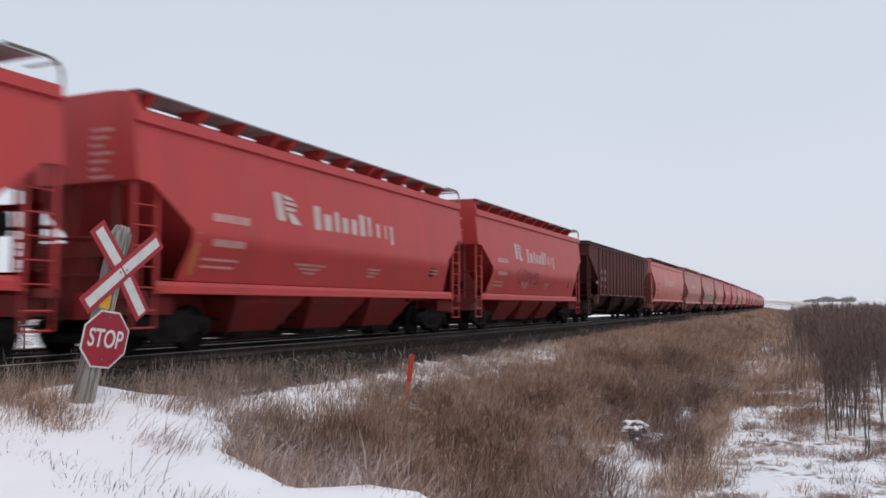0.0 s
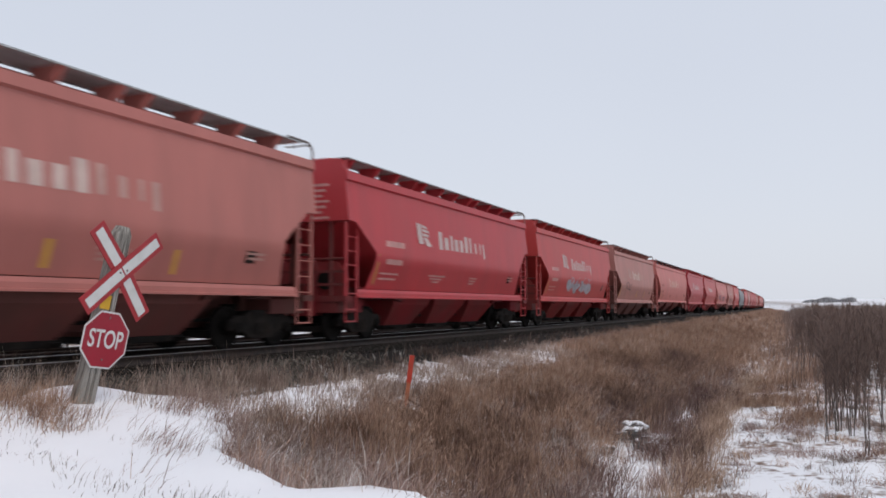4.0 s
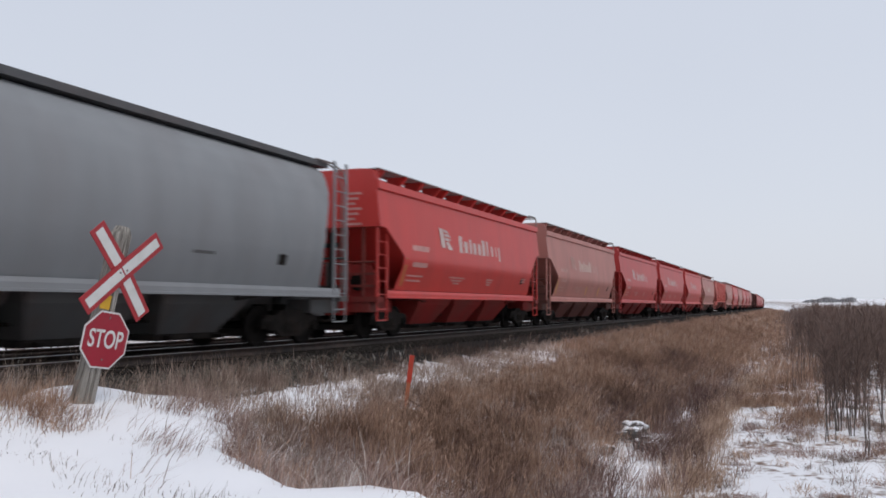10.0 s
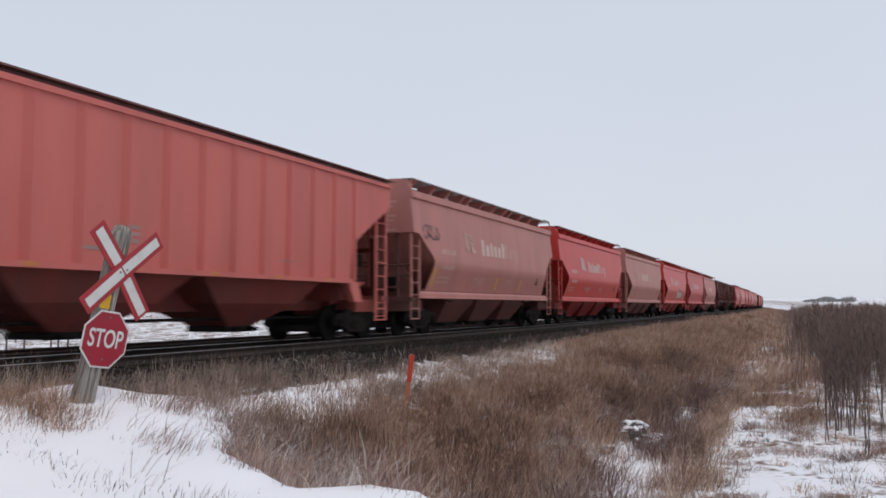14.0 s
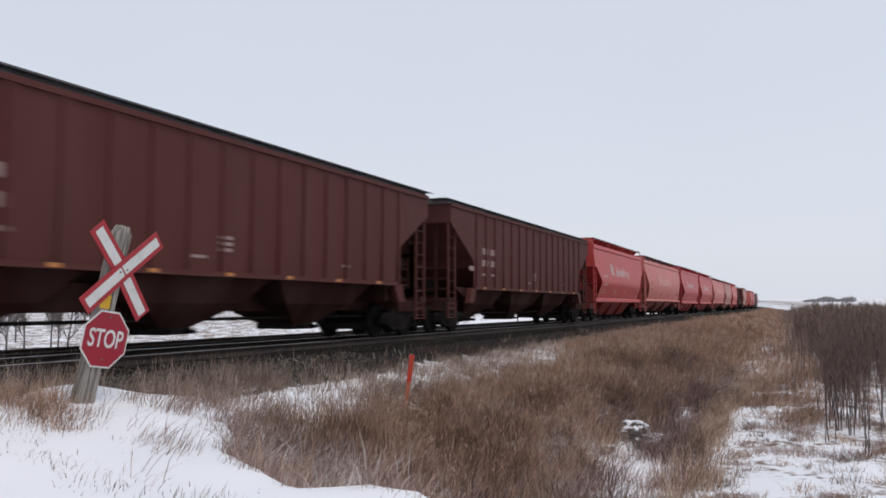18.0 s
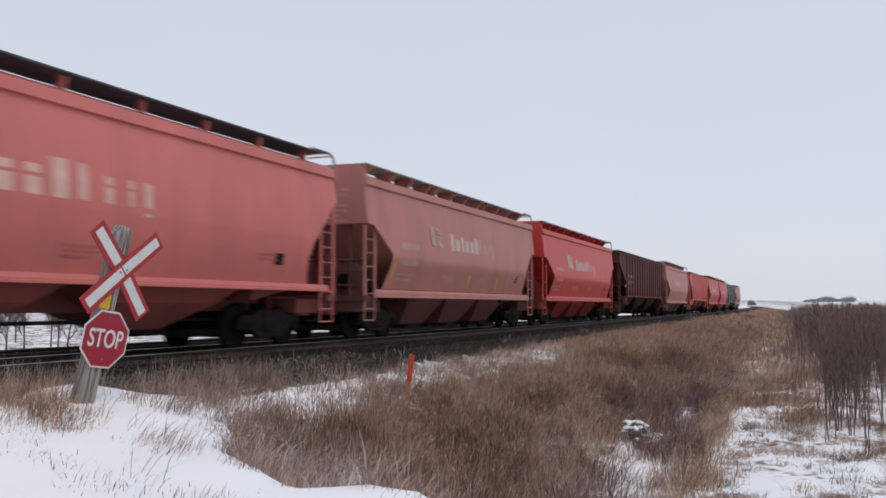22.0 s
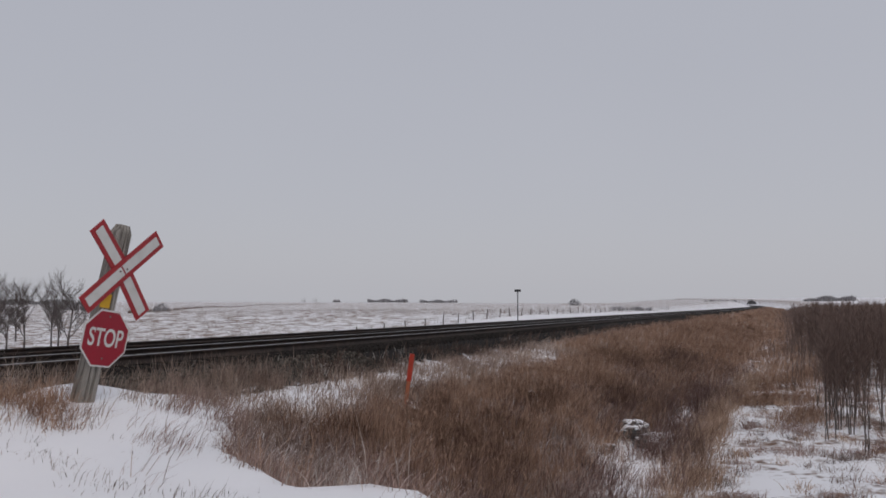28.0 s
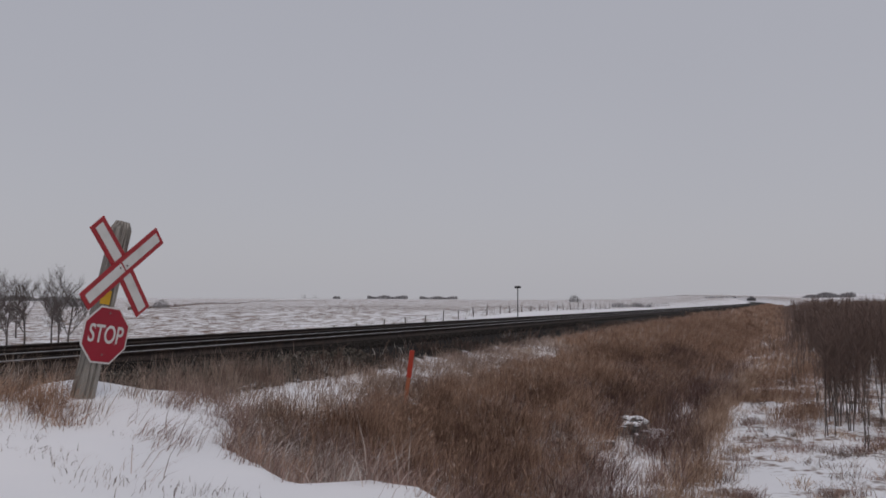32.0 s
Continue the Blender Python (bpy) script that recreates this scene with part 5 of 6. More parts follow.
# pale grass on the snowy bench, thin enough for snow to show
pts, bs, bd = sow(8500, (8.5, 60), (3.0, 5.6), lambda s, d: np.interp(s, (10, 16, 20, 26), (0.45, 0.75, 1.2, 1.6)) * np.interp(d, (3.0, 4.4, 5.2), (0.7, 0.7, 1.3)) * np.clip(0.36 + patch_noise(s, d, 0.9, 5.0) * 1.8, 0.01, 0.8) * (s > shoulder_s(d) - 0.6), 8, 0.09, 1.4)
n = len(pts)
strands("pale_grass", pts, np.clip(0.28 + RNG.normal(0, 0.09, n), 0.08, 0.6), RNG.uniform(0.006, 0.012, n), wind(n, 0.5, (0.3, -0.1)), GRASS_PALE, "thin pale grass standing through snow", "grass")
pts, bs, bd = sow(2000, (9.0, 22), (4.0, 6.0), lambda s, d: bump(d, 4.0, 4.5, 5.5, 6.0) * np.clip(0.55 + patch_noise(s, d, 0.9, 66.0) * 1.8, 0.05, 0.95) * (s > shoulder_s(d) + 0.1), 11, 0.09, 1.3)
n = len(pts)
strands("bank_grass", pts, np.clip(0.32 + RNG.normal(0, 0.10, n), 0.08, 0.6), RNG.uniform(0.005, 0.010, n), wind(n, 0.5, (0.3, -0.1)), GRASS_PALE, "pale dead grass along the top of the bank", "grass")
pts, bs, bd = sow(900, (13.0, 40), (3.2, 4.3), lambda s, d: np.clip(0.45 + patch_noise(s, d, 0.8, 67.0) * 1.6, 0.05, 0.9), 9, 0.10, 1.3)
n = len(pts)
strands("pale_grass", pts, np.clip(0.20 + RNG.normal(0, 0.07, n), 0.05, 0.4), RNG.uniform(0.005, 0.010, n), wind(n, 0.6, (0.3, -0.1)), GRASS_PALE, "short pale grass on the snowy bench", "grass")
# frost-whitened clumps low on the bank
pts, bs, bd = sow(2200, (6.4, 12.2), (5.2, 8.2), lambda s, d: foot(s, d) * (s > shoulder_s(d) + 0.2) * np.clip(1 - hollow(s, d), 0, 1) * np.clip(0.35 + patch_noise(s, d, 1.1, 68.0) * 2.2, 0, 1), 12, 0.09)
n = len(pts)
strands("frosted_weeds", pts, np.clip(0.27 + RNG.normal(0, 0.11, n), 0.08, 0.65), RNG.uniform(0.005, 0.010, n), wind(n, 0.8, (0.3, 0.1)), GRASS_FROST, "frost-whitened clumps of bent weeds on the bank", "weeds")

pts, bs, bd = sow(1900, (6.6, 12.4), (5.3, 8.3), lambda s, d: foot(s, d) * (s > shoulder_s(d) + 0.35) * np.clip(0.15 + patch_noise(s, d, 1.3, 69.0) * 3.0, 0, 1), 10, 0.08)
n = len(pts)
strands("frosted_weeds", pts, np.clip(0.34 + RNG.normal(0, 0.10, n), 0.08, 0.6), RNG.uniform(0.007, 0.014, n), RNG.normal(0, 0.8, (n, 2)), GRASS_HOAR, "bent weeds dusted with snow on the bank", "weeds")
# snow-dusted stalks further along the bank
pts, bs, bd = sow(900, (11.0, 20), (5.6, 8.0), lambda s, d: np.clip(-0.9 + patch_noise(s, d, 0.9, 70.0) * 3.6, 0, 0.8), 9, 0.08)
n = len(pts)
strands("frosted_weeds", pts, np.clip(0.46 + RNG.normal(0, 0.10, n), 0.1, 0.7), RNG.uniform(0.006, 0.011, n), RNG.normal(0, 0.7, (n, 2)), GRASS_HOAR, "weeds dusted with snow among the bank grass", "weeds")
# paler, frosted grass where the bank meets the road's fill
pts, bs, bd = sow(1100, (6.2, 13), (5.0, 8.8), lambda s, d: np.clip(0.15 + patch_noise(s, d, 0.8, 61.0) * 2.0, 0.0, 0.9) * (s > shoulder_s(d) - 0.1), 10, 0.10, 1.2)
n = len(pts)
strands("pale_grass", pts, np.clip(0.32 + RNG.normal(0, 0.11, n), 0.08, 0.65), RNG.uniform(0.004, 0.009, n), wind(n, 0.6, (0.35, 0.1)), GRASS_FROST, "frosted pale grass at the foot of the road bank", "grass")

pts, bs, bd = sow(2300, (6.2, 15), (5.2, 8.9), lambda s, d: np.clip(0.30 + patch_noise(s, d, 0.9, 63.0) * 2.0, 0.0, 0.9) * (s > shoulder_s(d) + 0.1) * np.interp(s, (6, 11, 15), (1, 0.9, 0.2)), 12, 0.10)
n = len(pts)
strands("bank_grass", pts, np.clip(0.44 + RNG.normal(0, 0.13, n), 0.1, 0.9) * (1 - 0.35 * foot(bs, bd)), RNG.uniform(0.004, 0.009, n), wind(n, 0.45, (0.25, 0.0)), GRASS_ROSE, "paler rosy dead grass at the foot of the bank", "grass")
pts, bs, bd = sow(1500, (5.4, 9.0), (5.8, 9.8), lambda s, d: bump(s - shoulder_s(d), -0.30, -0.08, 0.25, 0.5) * np.clip(0.40 + patch_noise(s, d, 1.6, 65.0) * 2.4, 0.0, 0.95), 9, 0.07)
n = len(pts)
strands("edge_grass", pts, np.clip(0.15 + RNG.normal(0, 0.07, n), 0.03, 0.40), RNG.uniform(0.003, 0.007, n), wind(n, 0.8, (0.4, 0.2)), GRASS_ROSE, "ragged fringe of dead grass on the snow's edge", "grass")

# weeds on the ballast's edge by the crossing
pts, bs, bd = sow(560, (0.5, 15.0), (1.7, 3.1), lambda s, d: np.clip(0.4 + patch_noise(s, d, 0.8, 8.0), 0.05, 0.9), 8, 0.09)
n = len(pts)
strands("ballast_weeds", pts, np.clip(0.20 + RNG.normal(0, 0.11, n), 0.05, 0.7), RNG.uniform(0.004, 0.009, n), wind(n, 0.5, (0.25, -0.05)), WEED_GREY, "dry weeds on the edge of the ballast", "weeds")
pts, bs, bd = sow(150, (6.3, 8.8), (1.9, 3.2), lambda s, d: np.clip(0.45 + patch_noise(s, d, 1.2, 73.0) * 1.8, 0, 0.9), 12, 0.10)
more, bs, bd = sow(420, (9.6, 14.0), (2.5, 3.5), lambda s, d: np.clip(0.35 + patch_noise(s, d, 1.0, 75.0) * 1.8, 0, 0.9), 12, 0.10)
pts = np.concatenate([pts, more])
n = len(pts)
strands("ballast_weeds", pts, np.clip(0.42 + RNG.normal(0, 0.14, n), 0.1, 0.8), RNG.uniform(0.004, 0.008, n), wind(n, 0.4, (0.2, -0.05)), GRASS_PALE, "tall pale weeds at the toe of the ballast", "weeds")
pts, bs, bd = sow(2600, (14, 90), (2.3, 3.4), lambda s, d: np.clip(0.35 + patch_noise(s, d, 0.8, 8.0), 0.05, 0.8), 7, 0.1, 1.4)
n = len(pts)
strands("ballast_weeds", pts, np.clip(0.24 + RNG.normal(0, 0.1, n), 0.08, 0.6), RNG.uniform(0.008, 0.018, n), wind(n, 0.5), WEED_DARK, "dry weeds on the edge of the ballast", "weeds")

# grass round the sign's post and along the road's shoulder
pts, bs, bd = sow(260, (5.8, 9.0), (3.1, 5.2), lambda s, d: np.clip(0.05 + patch_noise(s, d, 1.0, 31.0) * 1.7, 0.0, 0.8), 12, 0.10)
n = len(pts)
strands("shoulder_grass", pts, np.clip(0.26 + RNG.normal(0, 0.10, n), 0.08, 0.6), RNG.uniform(0.004, 0.009, n), wind(n, 0.45, (0.3, 0.1)), GRASS_PALE, "pale dead grass round the sign post", "grass")
pts, bs, bd = sow(2300, (4.5, 11.0), (3.6, 9.5), lambda s, d: bump(s - shoulder_s(d), -1.5, -0.8, 0.1, 0.6) * np.clip(0.38 + patch_noise(s, d, 0.9, 33.0) * 2.2, 0, 0.95) * np.interp(d, (4.0, 4.9, 6.0, 6.8, 7.6), (0.1, 1, 1, 0.4, 0.05)), 10, 0.11)
n = len(pts)
strands("shoulder_grass", pts, np.clip(0.27 + RNG.normal(0, 0.10, n), 0.06, 0.55), RNG.uniform(0.003, 0.007, n), wind(n, 0.45, (0.85, 0.3)), GRASS_ROSE, "bent dead grass along the snowy road edge", "grass")
pts, bs, bd = sow(500, (2.2, 8.0), (3.6, 11.5), lambda s, d: np.clip(patch_noise(s, d, 0.8, 35.0) * 2.0 - 0.15, 0.01, 0.4) * (s < shoulder_s(d) - 0.3), 7, 0.07)
n = len(pts)
strands("snow_stubble", pts, np.clip(0.075 + RNG.normal(0, 0.03, n), 0.03, 0.15), RNG.uniform(0.003, 0.006, n), wind(n, 0.5, (0.7, 0.25)), WEED_GREY, "short stubble poking through road snow", "grass")

pts, bs, bd = sow(200, (5.2, 7.4), (2.9, 4.0), lambda s, d: np.clip(0.35 + patch_noise(s, d, 1.2, 71.0) * 2.0, 0, 0.9) * (s - 7.4 < 2.2 * (3.9 - d)), 14, 0.09)
n = len(pts)
strands("shoulder_grass", pts, np.clip(0.30 + RNG.normal(0, 0.10, n), 0.08, 0.6), RNG.uniform(0.004, 0.008, n), wind(n, 0.5, (0.3, 0.1)), GRASS_TALL, "russet dead grass beside the road near the sign", "grass")

# matted russet clumps on the road's shoulder beside the sign
rows = np.concatenate([np.column_stack([RNG.normal(s, 0.16, 150), RNG.normal(d, 0.17, 150)]) for d, s in ((4.5, 6.5), (4.95, 6.3), (3.7, 6.9), (4.1, 6.9), (4.3, 6.75), (3.3, 7.0))])
pts = np.array([at_track(a, b, ground_z(a, b) - 0.02) for a, b in rows])
n = len(pts)
strands("shoulder_grass", pts, np.clip(0.22 + RNG.normal(0, 0.08, n), 0.05, 0.45), RNG.uniform(0.004, 0.008, n), wind(n, 0.7, (0.4, 0.1)), GRASS_TALL, "matted russet grass on the road's snowy shoulder", "grass")
# clumps of stubble in the road's snow, near the shoulder
centres = ((5.68, 5.37, 0.2), (6.22, 5.19, 0.2), (6.87, 4.98, 0.22), (7.08, 4.89, 0.18), (7.56, 4.95, 0.2), (7.75, 5.17, 0.2), (7.26, 6.16, 0.12), (5.92, 6.56, 0.16), (4.9, 5.78, 0.25), (5.25, 6.34, 0.2), (8.0, 5.05, 0.2))
rows = []
for k, (d, s, r) in enumerate(centres):
    m = 34 if k < 6 else 20
    rows.append(np.column_stack([RNG.normal(s, r * 0.6, m), RNG.normal(d, r, m)]))
rows = np.concatenate(rows)
pts = np.array([at_track(a, b, ground_z(a, b) - 0.02) for a, b in rows])
n = len(pts)
strands("snow_stubble", pts, np.clip(0.075 + RNG.normal(0, 0.03, n), 0.02, 0.16), RNG.uniform(0.004, 0.008, n), wind(n, 0.45, (0.35, 0.15)), WEED_GREY, "small clumps of dry stubble in road snow", "grass")
# frosted dark weeds at the foot of the fill
pts, bs, bd = sow(700, (6.6, 9.8), (5.9, 8.4), lambda s, d: bump(s - shoulder_s(d), 0.2, 0.5, 1.2, 2.0) * np.clip(0.35 + patch_noise(s, d, 1.1, 91.0) * 2, 0, 0.9), 12, 0.10)
n = len(pts)
strands("frosted_weeds", pts, np.clip(0.34 + RNG.normal(0, 0.12, n), 0.08, 0.65), RNG.uniform(0.004, 0.009, n), wind(n, 0.7, (0.3, 0.1)), WEED_PURPLE, "low purple-brown weeds at the foot of the road bank", "weeds")
pts, bs, bd = sow(900, (6.4, 10.6), (5.8, 9.0), lambda s, d: bump(s - shoulder_s(d), 0.2, 0.5, 1.8, 3.2) * np.clip(patch_noise(s, d, 1.2, 93.0) * 3, 0, 0.9), 14, 0.09)
n = len(pts)
strands("frosted_weeds", pts, np.clip(0.42 + RNG.normal(0, 0.10, n), 0.1, 0.65), RNG.uniform(0.006, 0.012, n), wind(n, 0.8, (0.3, 0.1)), GRASS_FROST, "weeds with frost on their stalks", "weeds")
# tufts under the brush
pts, bs, bd = sow(1500, (14, 48), (11.6, 24), lambda s, d: np.clip(0.0 + patch_noise(s, d, 0.7, 95.0) * 1.8, 0, 0.8) * (d < 14 + (s - 14) * 0.7), 12, 0.13, 1.2)
n = len(pts)
strands("brush_grass", pts, np.clip(0.38 + RNG.normal(0, 0.14, n), 0.08, 0.8), RNG.uniform(0.006, 0.012, n), wind(n, 0.4), GRASS_ROSE, "dead grass under the leafless brush", "grass")

# ditch bottom: a russet belt, bushy clumps and low matted tufts on snow
def belt(s, d):
    mid = np.interp(s, (10, 14, 18, 24, 36), (10.3, 10.25, 9.9, 9.7, 9.9))
    return np.exp(-((d - mid) / 0.42) ** 2)


pts, bs, bd = sow(2600, (10, 36), (9.2, 11.2), lambda s, d: belt(s, d) * np.clip(0.62 + patch_noise(s, d, 0.7, 14.0) * 1.6, 0, 1) * np.clip(1 - hollow(s, d), 0, 1), 14, 0.10, 1.2)
n = len(pts)
strands("ditch_grass", pts, np.clip(0.44 + RNG.normal(0, 0.14, n), 0.1, 0.9), RNG.uniform(0.006, 0.012, n), wind(n, 0.45), GRASS_TAN, "clumps of tan dead grass in the ditch", "grass")
pts, bs, bd = sow(1700, (22, 40), (9.8, 12.2), lambda s, d: np.clip(-0.15 + patch_noise(s, d, 0.45, 15.0) * 3.0, 0, 0.9), 16, 0.13, 1.1)
n = len(pts)
strands("ditch_grass", pts, np.clip(0.42 + RNG.normal(0, 0.13, n), 0.1, 0.8), RNG.uniform(0.007, 0.014, n), wind(n, 0.5), GRASS_TALL, "bushy russet grass clumps along the ditch", "grass")
pts, bs, bd = sow(600, (9.5, 17), (8.2, 10.2), lambda s, d: np.clip(0.25 + patch_noise(s, d, 1.0, 16.0) * 2.0, 0, 0.8) * np.clip(1 - 1.1 * hollow(s, d), 0, 1), 14, 0.10)
n = len(pts)
strands("ditch_grass", pts, np.clip(0.34 + RNG.normal(0, 0.12, n), 0.08, 0.7), RNG.uniform(0.005, 0.010, n), wind(n, 0.5), GRASS_ROSE, "rosy dead grass at the ditch's near end", "grass")
for seed, mat, count, label in ((17.0, GRASS_ROSE, 5200, "low matted dead grass on the ditch snow"), (19.0, WEED_GREY, 3200, "small grey-brown weed tufts on the ditch snow"), (20.0, GRASS_TAN, 2600, "low tan grass tufts on the ditch snow")):
    pts, bs, bd = sow(count, (9, 45), (10.5, 18), lambda s, d: np.clip(-0.24 + patch_noise(s, d, 1.0, seed) * 2.6 + patch_noise(s, d, 2.7, seed + 40) * 0.8, 0.006, 0.9), 34, 0.11, 1.3)
    n = len(pts)
    strands("ditch_grass", pts, np.clip(0.15 + RNG.normal(0, 0.07, n), 0.03, 0.42), RNG.uniform(0.007, 0.013, n), RNG.normal(0, 0.8, (n, 2)), mat, label, "grass")
pts, bs, bd = sow(2600, (34, 130), (9.4, 13.0), lambda s, d: np.clip(0.45 + patch_noise(s, d, 0.4, 18.0) * 1.6, 0.05, 0.9), 9, 0.2, 1.3)
n = len(pts)
strands("ditch_grass", pts, np.clip(0.5 + RNG.normal(0, 0.15, n), 0.1, 0.9), RNG.uniform(0.016, 0.03, n), wind(n, 0.45), GRASS_TALL, "distant dead grass along the ditch", "grass")

# field beyond the track
pts, bs, bd = sow(9000, (5, 160), (-75, -12.5), lambda s, d: np.clip(0.24 + patch_noise(s, d, 0.14, 41.0) * 1.6, 0.04, 0.9), 7, 0.22, 1.1)
n = len(pts)
strands("field_grass", pts, np.clip(0.27 + RNG.normal(0, 0.10, n), 0.08, 0.6), RNG.uniform(0.008, 0.020, n), wind(n, 0.5), WEED_GREY, "thin dead grass across the snowy field", "grass")
pts, bs, bd = sow(900, (24, 48), (-22, -12), lambda s, d: np.clip(-0.1 + patch_noise(s, d, 0.22, 45.0) * 2.6, 0, 0.9), 9, 0.2)
n = len(pts)
strands("field_weeds", pts, np.clip(0.75 + RNG.normal(0, 0.2, n), 0.2, 1.2), RNG.uniform(0.008, 0.016, n), wind(n, 0.3), WEED_GREY, "tall dry weed stalks beyond the tracks", "weeds")
pts, bs, bd = sow(11000, (20, 620), (-480, -60), lambda s, d: np.clip(0.15 + patch_noise(s, d, 0.03, 43.0) * 2.0, 0.0, 0.9), 5, 0.6, 1.0)
n = len(pts)
strands("field_grass", pts, np.clip(0.24 + RNG.normal(0, 0.10, n), 0.1, 0.6), RNG.uniform(0.04, 0.10, n), wind(n, 0.5), GRASS_PALE, "patches of dead grass on the distant field", "grass")


# ---- willow brush beside the ditch ----
def build_shrub(seed, height, label, full=1.0):
    """A few straight stems, bare to a third of their height, with a haze of fine twigs above."""
    rng = random.Random(seed)
    shrub = tagged(new("willow_shrub"), label, "shrub", "brush beside the ditch")
    twigs = []
    for k in range(3):
        a, lean = rng.uniform(0, math.tau), rng.uniform(0.0, 0.14)
        p = Vector((0.30 * math.cos(a) * rng.random(), 0.30 * math.sin(a) * rng.random(), -0.05))
        h = height * rng.uniform(0.78, 1.0)
        bm = bmesh.new()
        r = rng.uniform(0.010, 0.020)
        q = p.copy()
        for i in range(5):
            step = Vector((math.cos(a) * lean * h / 5 * (0.6 + 0.25 * i) + rng.uniform(-0.05, 0.05), math.sin(a) * lean * h / 5 * (0.6 + 0.25 * i) + rng.uniform(-0.05, 0.05), h / 5))
            rod(bm, q, q + step, r * (1 - 0.17 * i), r * (1 - 0.17 * (i + 1)), 5)
            for j in range(round((0, 12, 64, 74, 58)[i] * full)):
                f = rng.random() if i > 1 else rng.random() ** 0.5
                twigs.append((q + step * f, (0.2 + 0.45 * rng.random()) * (1.0 if i < 4 else 0.6), rng.uniform(0, math.tau), rng.uniform(0.25, 1.2)))
            q = q + step
        part("stem", bm, BARK, shrub)
    base = np.array([t[0] for t in twigs])
    n = len(twigs)
    h = np.array([t[1] for t in twigs]) * 0.85
    lean = np.array([(math.cos(t[2]) * t[3], math.sin(t[2]) * t[3]) for t in twigs])
    crown = strands("crown", base, h, np.full(n, 0.0095), lean, TWIG, "", "", 0.3)
    crown.parent = shrub
    del crown["kind"]
    return shrub


SHRUBS = [build_shrub(k, h, lab, 0.10 if h < 2.2 else 1.0) for k, (h, lab) in enumerate(((2.85, "leafless dark willow shrub with upright stems on snow"), (3.0, "leafless dark willow shrub with dense fine twigs"),
                                                            (2.5, "leafless grey-brown willow shrub rising from snow"), (3.1, "tall leafless dark willow shrub beside the ditch"), (1.7, "thin leafless sapling at the edge of the brush")))]
# thin saplings along the brush's edge, then the thicket
spots = [(18.6, 12.95), (26.3, 12.2), (31.3, 11.6), (33.4, 11.7), (38.0, 12.1), (42.0, 11.9), (45.1, 11.4), (52.0, 11.7), (60.0, 11.3)]
LOW = len(spots)
spots += [(20.05, 12.3), (21.2, 12.8), (22.1, 13.3), (22.3, 12.65), (23.6, 12.6), (20.6, 13.6), (24.6, 13.1), (24.5, 13.8)]
rs = random.Random(5)
spots += [(46 + 3.0 * k + rs.uniform(-1, 1), 11.5 + rs.uniform(0, 1.2)) for k in range(12)]
while len(spots) < 140:
    s, d = 21.5 + 38 * rs.random() ** 1.1, 12.45 + 9 * rs.random() ** 1.4
    if d > 13.6 + (s - 21) * 0.22:
        continue
    if all((s - a) ** 2 + (d - b) ** 2 > 0.18 for a, b in spots):
        spots.append((s, d))
for k, (s, d) in enumerate(spots):
    x, y, _ = at_track(s, d, 0)
    m = pose(x, y, ground_z(s, d), 0, 0, rs.uniform(0, 360))
    kind = 4 if k < LOW else (k % 4)
    if k == 0:
        SHRUBS[4].matrix_basis = m
    elif LOW <= k < LOW + 4:
        SHRUBS[kind].matrix_basis = m
    else:
        copy_thing(SHRUBS[kind], m)
pts, bs, bd = sow(8000, (44, 360), (7.8, 60), lambda s, d: np.clip(0.75 + patch_noise(s, d, 0.15, 51.0) * 1.2, 0.2, 1.0) * (d < 14 + (s - 14) * 0.6) * np.interp(d - np.interp(s, (60, 120, 200), (0.0, -1.2, -2.6)), (10.2, 11.4, 13.5), (0.0, 0.5, 1.0)), 10, 0.5, 1.5)
n = len(pts)
pts[:, 2] += RNG.uniform(0, 1.5, n) * np.interp(bd, (10.4, 13.5), (0.2, 1.0))
strands("far_brush", pts, RNG.uniform(0.6, 1.35, n), RNG.uniform(0.02, 0.05, n), RNG.normal(0, 0.16, (n, 2)), TWIG, "distant leafless brush thicket along the ditch", "brush", 0.3)
pts, bs, bd = sow(1500, (46, 260), (14.0, 60), lambda s, d: 0.8 * (d < 14 + (s - 14) * 0.6), 3, 0.5, 1.5)
n = len(pts)
strands("far_brush", pts, RNG.uniform(1.6, 2.9, n), RNG.uniform(0.02, 0.05, n), RNG.normal(0, 0.06, (n, 2)), TWIG, "distant leafless brush stems along the ditch", "brush", 0.1)


# ---- bare trees, bushes and woods of the distance ----
def view_place(px, depth):
    """Ground point on the bearing px (0 to 1 across the view), depth metres ahead of the camera."""
    tan = math.tan(radians(LENS / 2))
    x, y = (2 * px - 1) * tan * depth, depth
    a = radians(YAW)
    return x * math.cos(a) - y * math.sin(a), x * math.sin(a) + y * math.cos(a)


def ground_at(x, y):
    return ground_z(y, x + TRACK_D)


